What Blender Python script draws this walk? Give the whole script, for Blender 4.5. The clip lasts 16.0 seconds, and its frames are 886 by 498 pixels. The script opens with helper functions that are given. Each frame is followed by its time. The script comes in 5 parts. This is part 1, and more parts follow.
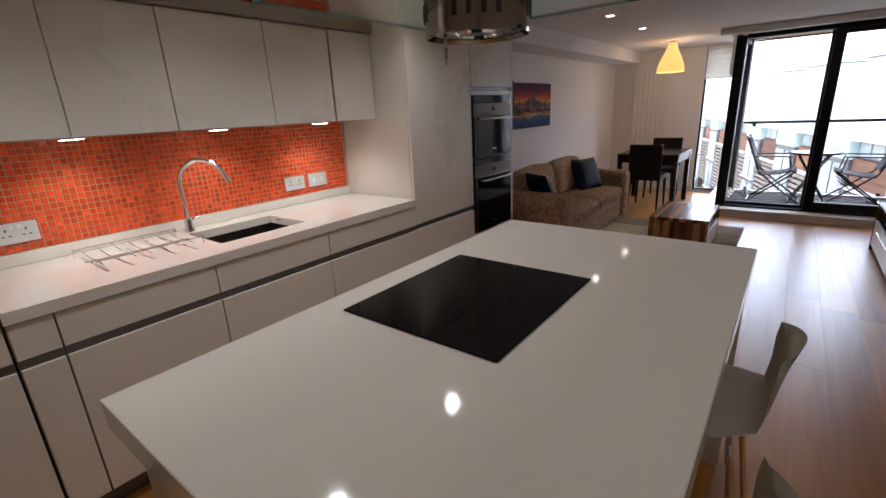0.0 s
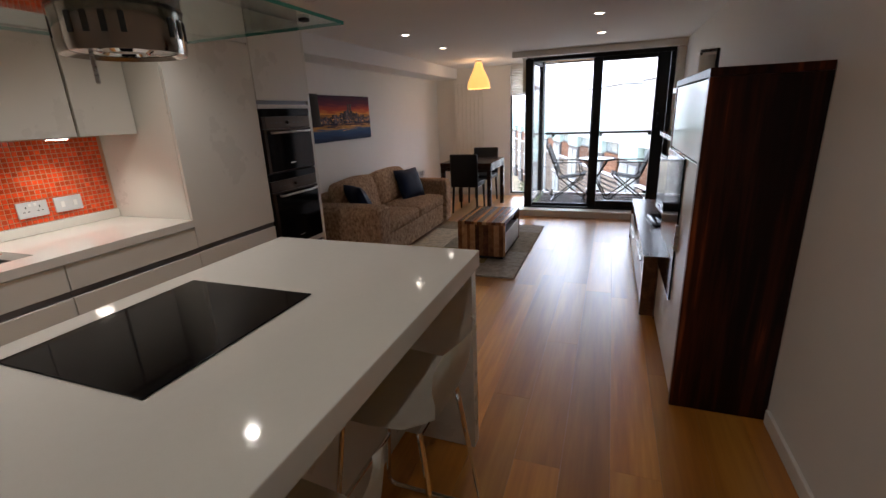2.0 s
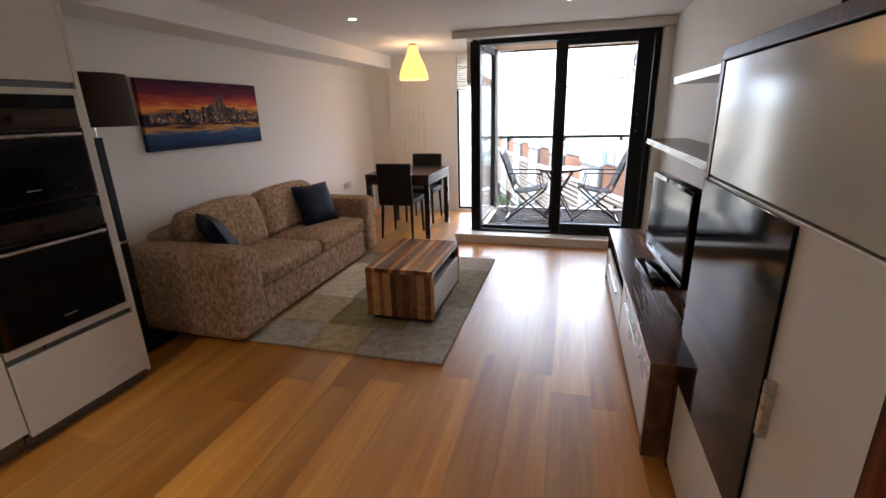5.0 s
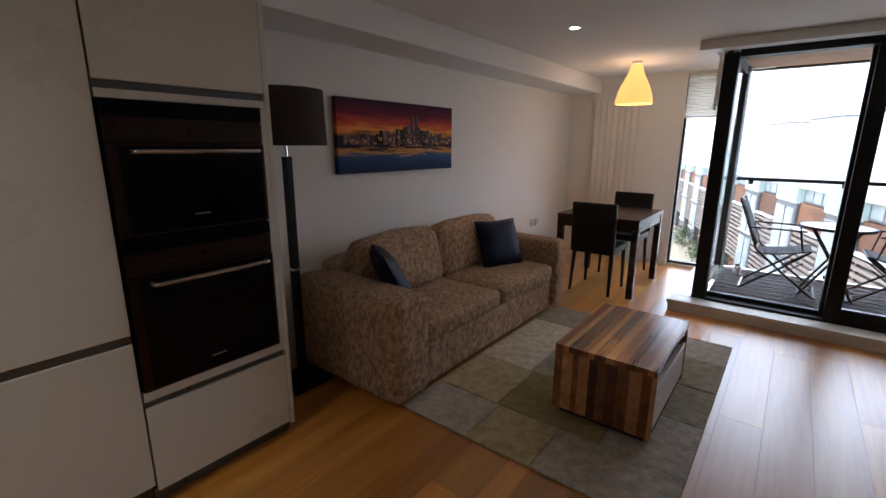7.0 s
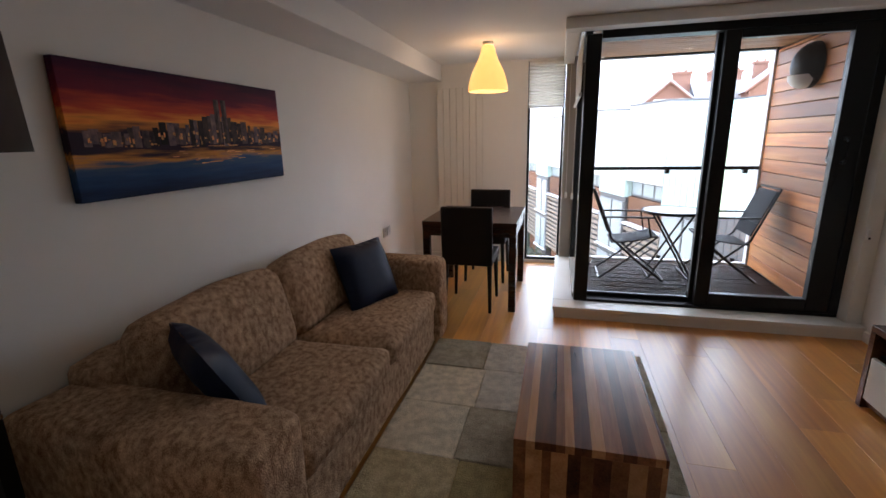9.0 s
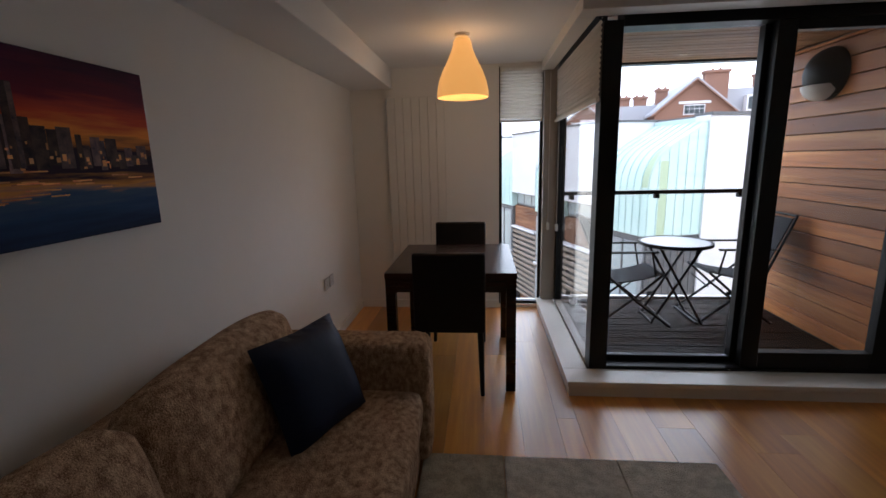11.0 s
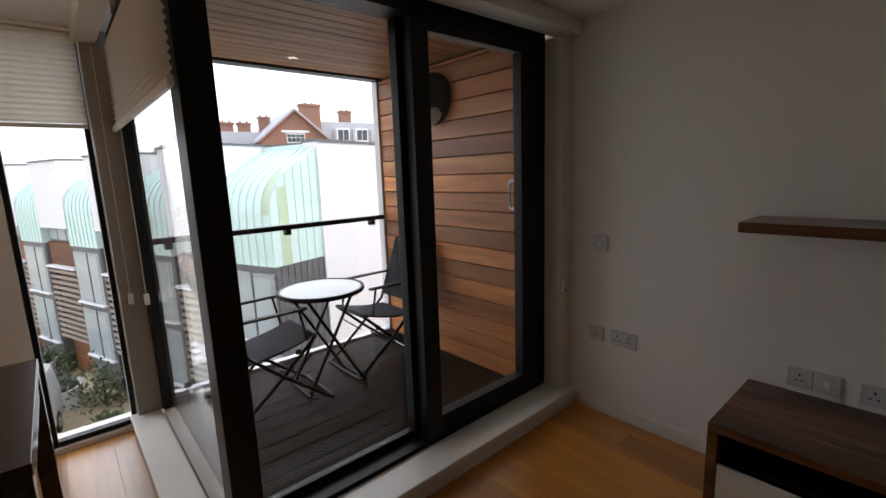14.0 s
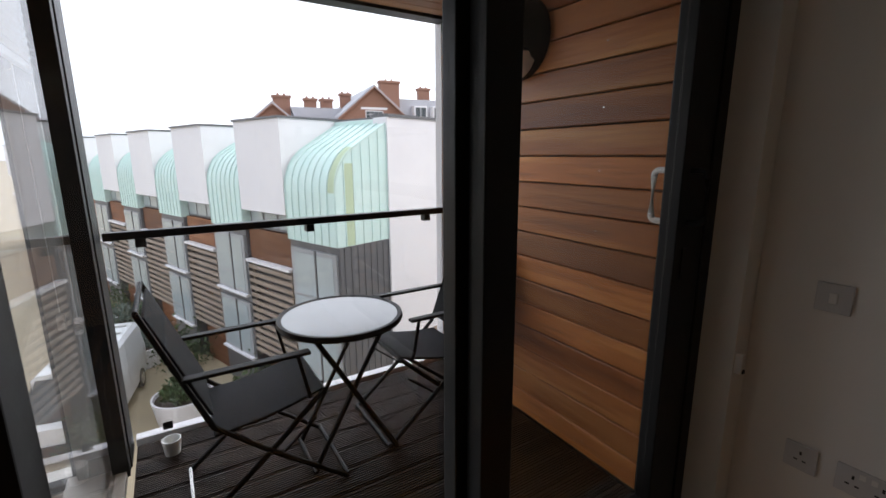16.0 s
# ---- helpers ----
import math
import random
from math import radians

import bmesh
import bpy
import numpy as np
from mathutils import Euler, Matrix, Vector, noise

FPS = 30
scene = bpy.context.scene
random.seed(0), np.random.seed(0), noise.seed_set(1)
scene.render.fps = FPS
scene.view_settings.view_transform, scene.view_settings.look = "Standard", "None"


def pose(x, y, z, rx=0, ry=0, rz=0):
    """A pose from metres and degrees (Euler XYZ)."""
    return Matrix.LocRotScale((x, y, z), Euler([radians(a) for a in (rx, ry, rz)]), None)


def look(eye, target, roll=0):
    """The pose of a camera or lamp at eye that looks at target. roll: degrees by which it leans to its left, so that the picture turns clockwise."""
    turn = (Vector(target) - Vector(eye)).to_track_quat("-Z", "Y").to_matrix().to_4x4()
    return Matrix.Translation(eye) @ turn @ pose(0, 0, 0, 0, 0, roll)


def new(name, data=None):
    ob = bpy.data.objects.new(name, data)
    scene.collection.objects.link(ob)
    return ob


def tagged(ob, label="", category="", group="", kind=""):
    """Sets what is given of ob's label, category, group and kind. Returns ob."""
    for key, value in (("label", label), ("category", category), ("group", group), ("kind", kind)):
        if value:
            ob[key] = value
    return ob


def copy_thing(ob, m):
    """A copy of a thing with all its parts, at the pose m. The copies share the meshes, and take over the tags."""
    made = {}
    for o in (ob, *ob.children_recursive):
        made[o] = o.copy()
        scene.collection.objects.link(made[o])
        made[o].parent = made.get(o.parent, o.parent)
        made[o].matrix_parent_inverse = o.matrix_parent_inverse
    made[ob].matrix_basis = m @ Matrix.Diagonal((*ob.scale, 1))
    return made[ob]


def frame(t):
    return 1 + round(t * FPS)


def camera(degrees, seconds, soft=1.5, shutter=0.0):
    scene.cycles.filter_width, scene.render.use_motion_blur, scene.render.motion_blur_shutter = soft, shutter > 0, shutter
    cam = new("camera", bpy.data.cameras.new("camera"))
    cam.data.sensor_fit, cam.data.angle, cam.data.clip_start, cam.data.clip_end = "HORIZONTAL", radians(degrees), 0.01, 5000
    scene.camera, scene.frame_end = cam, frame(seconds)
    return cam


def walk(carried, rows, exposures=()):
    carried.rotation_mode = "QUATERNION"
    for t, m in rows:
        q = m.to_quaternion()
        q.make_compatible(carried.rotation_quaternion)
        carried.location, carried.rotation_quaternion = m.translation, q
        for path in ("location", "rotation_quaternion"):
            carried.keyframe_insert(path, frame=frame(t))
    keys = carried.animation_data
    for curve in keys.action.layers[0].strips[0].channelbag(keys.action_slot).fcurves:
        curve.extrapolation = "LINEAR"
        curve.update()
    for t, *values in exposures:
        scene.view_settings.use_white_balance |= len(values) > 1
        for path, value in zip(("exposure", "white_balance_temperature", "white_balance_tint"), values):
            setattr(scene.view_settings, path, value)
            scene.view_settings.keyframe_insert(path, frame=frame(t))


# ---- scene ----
cam = camera(89.8, 16.0)
PATH = [
    (0, (0.862, 1.391, 1.455), (-0.322, 2.889, 0.861), -2.9),
    (0.5, (1.013, 1.392, 1.447), (-0.059, 2.958, 0.815), -3.3),
    (1, (1.16, 1.389, 1.439), (0.181, 2.998, 0.766), -3.1),
    (1.5, (1.269, 1.434, 1.462), (0.459, 3.146, 0.82), -3.0),
    (2, (1.293, 1.603, 1.465), (0.616, 3.393, 0.883), -2.4),
    (2.5, (1.26, 1.845, 1.469), (0.726, 3.705, 0.963), -2.5),
    (3, (1.253, 2.06, 1.444), (0.865, 3.945, 0.9), -3.1),
    (5.5, (1.165, 3.36, 1.426), (0.517, 5.145, 0.801), -0.1),
    (6, (1.085, 3.516, 1.389), (0.06, 5.115, 0.761), -1.4),
    (6.5, (0.9, 3.658, 1.396), (-0.313, 5.157, 0.863), 0.4),
    (7, (0.73, 3.768, 1.408), (-0.472, 5.3, 0.951), 0.3),
    (7.5, (0.57, 3.947, 1.406), (-0.635, 5.481, 0.966), 0.1),
    (8, (0.404, 4.15, 1.421), (-0.686, 5.771, 0.99), 0.0),
    (8.5, (0.194, 4.325, 1.408), (-0.617, 6.104, 0.988), 0.6),
    (9, (-0.011, 4.475, 1.41), (-0.502, 6.353, 0.93), -1.2),
    (11.5, (-0.535, 5.659, 1.409), (-0.66, 7.617, 1.021), -1.3),
    (12, (-0.472, 5.831, 1.423), (-0.435, 7.79, 1.021), -1.2),
    (12.5, (-0.429, 5.986, 1.426), (0.02, 7.895, 1.035), -1.1),
    (13, (-0.373, 6.11, 1.421), (0.511, 7.861, 1.033), -0.3),
    (13.5, (-0.31, 6.255, 1.401), (0.836, 7.851, 1.028), -0.6),
    (14, (-0.191, 6.527, 1.419), (1.103, 8.013, 1.081), -2.1),
    (14.5, (-0.107, 6.81, 1.386), (1.193, 8.279, 0.995), -1.6),
    (15, (-0.015, 7.076, 1.401), (1.365, 8.469, 1.006), -3.9),
    (15.5, (0.179, 7.235, 1.385), (1.506, 8.675, 0.981), -3.8),
    (16, (0.468, 7.343, 1.41), (1.498, 9.007, 0.996), -0.3),
]
EXPOSURES = [(0.0, 2.45, 5850, 15), (1.5, 2.4, 5950, 14), (3.0, 2.7, 6150, 12), (5.5, 3.1, 6000, 12), (7.0, 2.45, 5800, 11), (8.0, 3.0, 5850, 11),
             (9.0, 2.5, 5900, 11), (11.5, 1.38, 6050, 12), (13.0, 1.38, 6450, 12), (15.0, 1.05, 6650, 12), (16.0, .88, 6600, 12)]
walk(cam, [(t, look(eye, target, roll)) for t, eye, target, roll in PATH], EXPOSURES)

# ---- world, sun, exposure ----
def daylight_fill(name, x, y, z, wide, high, turn, watts):
    """Added area lamp in one window opening, boosting the sky light that comes in."""
    ld = bpy.data.lights.new(name, "AREA")
    ld.shape, ld.size, ld.size_y, ld.energy, ld.color = "RECTANGLE", wide, high, watts, (.90, .96, 1.0)
    new(name, ld).matrix_world = pose(x, y, z, 90, 0, turn)


def make_world():
    world = bpy.data.worlds.new("overcast_sky")
    scene.world = world
    world.use_nodes = True
    nt = world.node_tree
    bg = nt.nodes["Background"]
    sky = nt.nodes.new("ShaderNodeTexSky")
    sky.sky_type = "NISHITA"
    sky.sun_disc = False
    sky.sun_elevation = radians(38)
    sky.sun_rotation = radians(60)
    sky.air_density, sky.dust_density = 1.0, 6.0
    hsv = nt.nodes.new("ShaderNodeHueSaturation")
    hsv.inputs["Saturation"].default_value = 0.12
    nt.links.new(sky.outputs[0], hsv.inputs["Color"])
    cloud = nt.nodes.new("ShaderNodeMix")
    cloud.data_type = "RGBA"
    cloud.inputs[0].default_value = 0.75
    cloud.inputs[7].default_value = (6.5, 7.2, 8.3, 1)
    nt.links.new(hsv.outputs[0], cloud.inputs[6])
    nt.links.new(cloud.outputs[2], bg.inputs["Color"])
    bg.inputs["Strength"].default_value = 0.15


make_world()
# area lamps added on top of the sky to brighten the room
daylight_fill("daylight_fill_door", 1.09, 8.26, 1.10, 1.62, 1.85, 180, .8)
daylight_fill("daylight_fill_alcove", -.165, 9.66, .90, .32, 1.55, 180, .4)
daylight_fill("daylight_fill_side", .22, 8.83, .90, 1.15, 1.5, 90, .5)
sun_data = bpy.data.lights.new("sun", "SUN")
sun_data.energy, sun_data.angle, sun_data.color = 0.8, radians(25), (1.0, 0.97, 0.93)
sun_ob = new("sun", sun_data)
sun_ob.matrix_world = pose(0, 0, 30, 52, 0, 60)


# ---- materials ----
def material(name, color, rough=0.5, metal=0.0, color2=None, scale=6.0, stretch=(1, 1, 1), bump=0.0, bump_scale=60.0,
             rand=0.0, island=False, coords="Object", detail=4.0, fine=0.25, spec=0.5, emit=None, emit_strength=0.0, rough_var=0.08, band=(.3, .7)):
    """Principled material with variation at two scales, optional per-piece tint and relief."""
    m = bpy.data.materials.new(name)
    m.use_nodes = True
    nt = m.node_tree
    b = nt.nodes["Principled BSDF"]
    n, L = nt.nodes.new, nt.links.new
    tc = n("ShaderNodeTexCoord")
    mp = n("ShaderNodeMapping")
    mp.inputs["Scale"].default_value = stretch
    L(tc.outputs[coords], mp.inputs["Vector"])
    vec = mp.outputs[0]
    if rand:
        src = n("ShaderNodeNewGeometry") if island else n("ShaderNodeObjectInfo")
        r_out = src.outputs["Random Per Island"] if island else src.outputs["Random"]
        off = n("ShaderNodeVectorMath")
        off.operation = "MULTIPLY_ADD"
        comb = n("ShaderNodeCombineXYZ")
        for k in range(3):
            L(r_out, comb.inputs[k])
        L(comb.outputs[0], off.inputs[0])
        off.inputs[1].default_value = (37.0, 53.0, 19.0)
        L(vec, off.inputs[2])
        vec = off.outputs[0]
    big = n("ShaderNodeTexNoise")
    big.inputs["Scale"].default_value = scale
    big.inputs["Detail"].default_value = detail
    L(vec, big.inputs["Vector"])
    small = n("ShaderNodeTexNoise")
    small.inputs["Scale"].default_value = scale * 9
    small.inputs["Detail"].default_value = 3
    L(vec, small.inputs["Vector"])
    mixv = n("ShaderNodeMix")
    mixv.inputs[0].default_value = fine
    L(big.outputs[0], mixv.inputs[2])
    L(small.outputs[0], mixv.inputs[3])
    ramp = n("ShaderNodeValToRGB")
    ramp.color_ramp.elements[0].position, ramp.color_ramp.elements[1].position = band
    c2 = color2 or tuple(c * 0.9 for c in color)
    ramp.color_ramp.elements[0].color = (*c2, 1)
    ramp.color_ramp.elements[1].color = (*color, 1)
    L(mixv.outputs[0], ramp.inputs[0])
    col = ramp.outputs[0]
    if rand:
        hsv = n("ShaderNodeHueSaturation")
        mr = n("ShaderNodeMapRange")
        mr.inputs[3].default_value, mr.inputs[4].default_value = 1 - rand, 1 + rand
        L(r_out, mr.inputs[0])
        L(mr.outputs[0], hsv.inputs["Value"])
        L(col, hsv.inputs["Color"])
        col = hsv.outputs[0]
    L(col, b.inputs["Base Color"])
    rr = n("ShaderNodeMapRange")
    rr.inputs[3].default_value, rr.inputs[4].default_value = max(0.02, rough - rough_var), min(1, rough + rough_var)
    L(mixv.outputs[0], rr.inputs[0])
    L(rr.outputs[0], b.inputs["Roughness"])
    b.inputs["Metallic"].default_value = metal
    b.inputs["Specular IOR Level"].default_value = spec
    if bump:
        bn = n("ShaderNodeTexNoise")
        bn.inputs["Scale"].default_value = bump_scale
        bn.inputs["Detail"].default_value = 4
        L(vec, bn.inputs["Vector"])
        bp = n("ShaderNodeBump")
        bp.inputs["Strength"].default_value = bump
        bp.inputs["Distance"].default_value = 0.01
        L(bn.outputs[0], bp.inputs["Height"])
        L(bp.outputs[0], b.inputs["Normal"])
    if emit:
        b.inputs["Emission Color"].default_value = (*emit, 1)
        b.inputs["Emission Strength"].default_value = emit_strength
    return m


def glass_material(name, tint=(1, 1, 1), gloss=1.0):
    m = bpy.data.materials.new(name)
    m.use_nodes = True
    nt = m.node_tree
    nt.nodes.clear()
    n, L = nt.nodes.new, nt.links.new
    out, mix, tr, gl, fr = n("ShaderNodeOutputMaterial"), n("ShaderNodeMixShader"), n("ShaderNodeBsdfTransparent"), n("ShaderNodeBsdfGlossy"), n("ShaderNodeLayerWeight")
    tr.inputs[0].default_value = (*tint, 1)
    gl.inputs["Roughness"].default_value = 0.02
    gl.inputs["Color"].default_value = (gloss, gloss, gloss, 1)
    fr.inputs[0].default_value = 0.5
    power, add = n("ShaderNodeMath"), n("ShaderNodeMath")
    power.operation, power.inputs[1].default_value = "POWER", 6.0
    add.operation, add.inputs[1].default_value, add.inputs[2].default_value = "MULTIPLY_ADD", 0.7, 0.03
    L(fr.outputs["Facing"], power.inputs[0])
    L(power.outputs[0], add.inputs[0])
    L(add.outputs[0], mix.inputs[0])
    L(tr.outputs[0], mix.inputs[1])
    L(gl.outputs[0], mix.inputs[2])
    L(mix.outputs[0], out.inputs[0])
    return m


def wood_material(name, ramp_colors, rough=0.35, axis=1, freq=9.0, rand=0.25, band=1.0, bump=0.08):
    """Grain that runs along one axis, made of stretched noise, tinted piece by piece."""
    m = bpy.data.materials.new(name)
    m.use_nodes = True
    nt = m.node_tree
    b = nt.nodes["Principled BSDF"]
    n, L = nt.nodes.new, nt.links.new
    tc, mp = n("ShaderNodeTexCoord"), n("ShaderNodeMapping")
    s = [freq, freq, freq]
    s[axis] = freq * 0.06
    mp.inputs["Scale"].default_value = s
    L(tc.outputs["Object"], mp.inputs["Vector"])
    info = n("ShaderNodeObjectInfo")
    comb, add = n("ShaderNodeCombineXYZ"), n("ShaderNodeVectorMath")
    for k in range(3):
        L(info.outputs["Random"], comb.inputs[k])
    add.operation = "MULTIPLY_ADD"
    add.inputs[1].default_value = (41, 67, 23)
    L(comb.outputs[0], add.inputs[0])
    L(mp.outputs[0], add.inputs[2])
    a = n("ShaderNodeTexNoise")
    a.inputs["Scale"].default_value = band
    a.inputs["Detail"].default_value = 3
    a.inputs["Distortion"].default_value = 0.6
    L(add.outputs[0], a.inputs["Vector"])
    f = n("ShaderNodeTexNoise")
    f.inputs["Scale"].default_value = band * 9
    f.inputs["Detail"].default_value = 5
    L(add.outputs[0], f.inputs["Vector"])
    mix = n("ShaderNodeMix")
    mix.inputs[0].default_value = 0.3
    L(a.outputs[0], mix.inputs[2])
    L(f.outputs[0], mix.inputs[3])
    ramp = n("ShaderNodeValToRGB")
    el = ramp.color_ramp.elements
    while len(el) < len(ramp_colors):
        el.new(0.5)
    for k, c in enumerate(ramp_colors):
        el[k].position = 0.32 + 0.36 * k / (len(ramp_colors) - 1)
        el[k].color = (*c, 1)
    L(mix.outputs[0], ramp.inputs[0])
    hsv, mr = n("ShaderNodeHueSaturation"), n("ShaderNodeMapRange")
    mr.inputs[3].default_value, mr.inputs[4].default_value = 1 - rand, 1 + rand
    L(info.outputs["Random"], mr.inputs[0])
    L(mr.outputs[0], hsv.inputs["Value"])
    L(ramp.outputs[0], hsv.inputs["Color"])
    L(hsv.outputs[0], b.inputs["Base Color"])
    rr = n("ShaderNodeMapRange")
    rr.inputs[3].default_value, rr.inputs[4].default_value = rough - 0.06, rough + 0.1
    L(f.outputs[0], rr.inputs[0])
    L(rr.outputs[0], b.inputs["Roughness"])
    bp = n("ShaderNodeBump")
    bp.inputs["Strength"].default_value, bp.inputs["Distance"].default_value = bump, 0.004
    L(f.outputs[0], bp.inputs["Height"])
    L(bp.outputs[0], b.inputs["Normal"])
    return m


def painting_material():
    """Sunset bands over dark water, brushed."""
    m = bpy.data.materials.new("oil_painting")
    m.use_nodes = True
    nt = m.node_tree
    b = nt.nodes["Principled BSDF"]
    n, L = nt.nodes.new, nt.links.new
    tc, sep, mp = n("ShaderNodeTexCoord"), n("ShaderNodeSeparateXYZ"), n("ShaderNodeMapping")
    L(tc.outputs["Generated"], sep.inputs[0])
    L(tc.outputs["Generated"], mp.inputs[0])
    mp.inputs["Scale"].default_value = (1, 3, 14)
    nz = n("ShaderNodeTexNoise")
    nz.inputs["Scale"].default_value, nz.inputs["Detail"].default_value = 1.6, 5
    L(mp.outputs[0], nz.inputs["Vector"])
    ma = n("ShaderNodeMath")
    ma.operation = "MULTIPLY_ADD"
    ma.inputs[1].default_value = 0.22
    L(nz.outputs[0], ma.inputs[0])
    L(sep.outputs[2], ma.inputs[2])
    sub = n("ShaderNodeMath")
    sub.operation = "SUBTRACT"
    sub.inputs[1].default_value = 0.11
    L(ma.outputs[0], sub.inputs[0])
    ramp = n("ShaderNodeValToRGB")
    stops = [(0.0, (.010, .018, .06)), (0.16, (.02, .06, .17)), (0.24, (.05, .10, .18)), (0.30, (.62, .26, .05)), (0.36, (.03, .016, .03)),
             (0.50, (.025, .016, .03)), (0.60, (.85, .30, .05)), (0.68, (.55, .07, .03)), (0.80, (.16, .015, .035)), (1.0, (.03, .008, .035))]
    el = ramp.color_ramp.elements
    while len(el) < len(stops):
        el.new(0.5)
    for k, (p, c) in enumerate(stops):
        el[k].position, el[k].color = p, (*c, 1)
    L(sub.outputs[0], ramp.inputs[0])
    L(ramp.outputs[0], b.inputs["Base Color"])
    b.inputs["Roughness"].default_value = 0.6
    b.inputs["Specular IOR Level"].default_value = 0.12
    return m


PAINT = material("wall_paint", (.80, .78, .74), .75, color2=(.76, .74, .70), scale=1.2, bump=.05, bump_scale=180)
CEIL = material("ceiling_paint", (.82, .81, .79), .85, color2=(.79, .78, .76), scale=1.5, bump=.03, bump_scale=150)
TRIM = material("satin_trim_paint", (.80, .78, .73), .35, scale=2)
CREAM = material("cream_lacquer", (.70, .68, .61), .28, color2=(.67, .65, .585), scale=1.5, rough_var=.04)
EDGE = material("cabinet_edge", (.20, .17, .12), .5, scale=8)
GAPM = material("handle_recess", (.16, .16, .17), .3, metal=.7, scale=10)
QUARTZ = material("white_quartz", (.74, .715, .645), .07, color2=(.71, .685, .615), scale=40, fine=.6, rough_var=.015)
HOB = material("black_ceramic_glass", (.003, .003, .004), .06, scale=3, rough_var=.02, spec=.2)
STEEL = material("brushed_steel", (.55, .54, .52), .28, metal=1, scale=4, stretch=(1, 1, 30))
SINK = material("sink_steel", (.12, .105, .095), .42, metal=1, scale=6, stretch=(1, 12, 1))
HOODSTEEL = material("polished_dark_steel", (.34, .30, .26), .12, metal=1, scale=3, rough_var=.03)
CHROME = material("chrome", (.8, .8, .8), .07, metal=1, scale=3, rough_var=.03)
DARKSTEEL = material("oven_steel", (.055, .038, .028), .3, metal=1, scale=3, stretch=(1, 12, 1))
BLACK = material("black_gloss", (.004, .004, .005), .07, scale=4, rough_var=.02, spec=.13)
BLACKM = material("black_satin", (.008, .008, .008), .5, spec=.3, scale=12)
GROUT = material("tile_grout", (.62, .33, .21), .8, scale=30)
MOSAIC = material("orange_red_mosaic", (.82, .12, .018), .16, color2=(.62, .045, .010), scale=25, rand=.26, island=True, rough_var=.05)
OAK = wood_material("oak_floor", [(.37, .130, .015), (.53, .215, .026), (.70, .34, .058)], .30, 1, 5, .27, 1.0, .04)
OAK.node_tree.nodes["Principled BSDF"].inputs["Coat Weight"].default_value = .85
OAK.node_tree.nodes["Principled BSDF"].inputs["Coat Roughness"].default_value = .34
SUBFLOOR = material("subfloor", (.10, .05, .02), .8)
WALNUT = wood_material("dark_walnut", [(.005, .0015, .001), (.012, .003, .002), (.055, .013, .005), (.32, .07, .018)], .34, 2, 5, .05)
WALNUT.node_tree.nodes["Principled BSDF"].inputs["Specular IOR Level"].default_value = .2
WALNUT_Y = wood_material("walnut_along", [(.045, .018, .010), (.11, .045, .02), (.20, .085, .04)], .22, 1, 10, .15)
STRIPES = [wood_material("table_stripe_" + w, c, .2, 1, 16, .25) for w, c in
           (("dark", [(.035, .011, .006), (.15, .052, .022)]), ("mid", [(.12, .042, .017), (.34, .14, .055)]), ("light", [(.30, .13, .05), (.54, .29, .125)]))]
DINING = wood_material("espresso_wood", [(.018, .007, .005), (.026, .010, .007), (.036, .014, .009)], .22, 0, 9, .1)
CEDAR = wood_material("cedar_board", [(.20, .058, .015), (.46, .16, .040), (.66, .31, .10)], .45, 1, 8, .42, bump=.2)
DECK = wood_material("weathered_deck", [(.016, .009, .006), (.034, .020, .013), (.065, .043, .030)], .55, 0, 9, .2, bump=.3)
DECK.node_tree.nodes["Principled BSDF"].inputs["Specular IOR Level"].default_value = .2
SOFFIT = wood_material("soffit_board", [(.22, .10, .045), (.36, .19, .09), (.46, .27, .14)], .5, 0, 8, .1)
FABRIC = material("mottled_chenille", (.66, .46, .295), .95, color2=(.22, .125, .072), scale=48, stretch=(1, .8, .6), bump=.8, bump_scale=220, detail=7, fine=.5, spec=.1, band=(.40, .63))
NAVY = material("navy_satin", (.004, .012, .042), .5, spec=.25, color2=(.004, .008, .028), scale=5, bump=.1, bump_scale=20)
LEATHER = material("black_leather", (.007, .006, .006), .5, spec=.25, scale=20, bump=.15, bump_scale=140)
RUGS = [material("rug_pile_" + w, c, .98, color2=tuple(v * .62 for v in c), scale=22, bump=1.0, bump_scale=150, spec=.05, fine=.5, band=(.4, .6)) for w, c in
        (("cream", (.76, .66, .49)), ("stone", (.43, .37, .27)), ("olive", (.41, .33, .16)), ("grey", (.56, .50, .41)), ("beige", (.58, .47, .28)))]
STOOL = material("ivory_plastic", (.72, .68, .57), .3, scale=2, rough_var=.04)
FRAME = material("anthracite_aluminium", (.010, .0095, .0095), .42, metal=.1, spec=.3, scale=15)
FRAMEB = material("bronze_grey_post", (.33, .30, .26), .4, scale=8)
GLASS = glass_material("window_glass")
CANOPY_GLASS = glass_material("canopy_glass", (.90, .97, .94))
GREEN_EDGE = material("glass_edge", (.06, .26, .20), .15, scale=6)
BLIND = material("pleated_blind", (.74, .71, .65), .9, scale=3, bump=.1, bump_scale=300)
SHADE_BROWN = material("brown_drum_shade", (.035, .020, .014), .85, scale=40, bump=.2, bump_scale=300)
LAMPGLASS = material("lit_frosted_shade", (.80, .55, .28), .35, scale=3, emit=(1.0, .44, .10), emit_strength=.25)
BULB = material("lit_lamp_disc", (.9, .88, .8), .4, emit=(1.0, .88, .68), emit_strength=5)
PLASTIC = material("white_plastic", (.78, .77, .74), .3, scale=6, rough_var=.04)
SLOT = material("dark_slot", (.02, .02, .02), .5)
MESHBLACK = material("black_textilene", (.016, .017, .020), .7, spec=.2, scale=60, bump=.3, bump_scale=500)
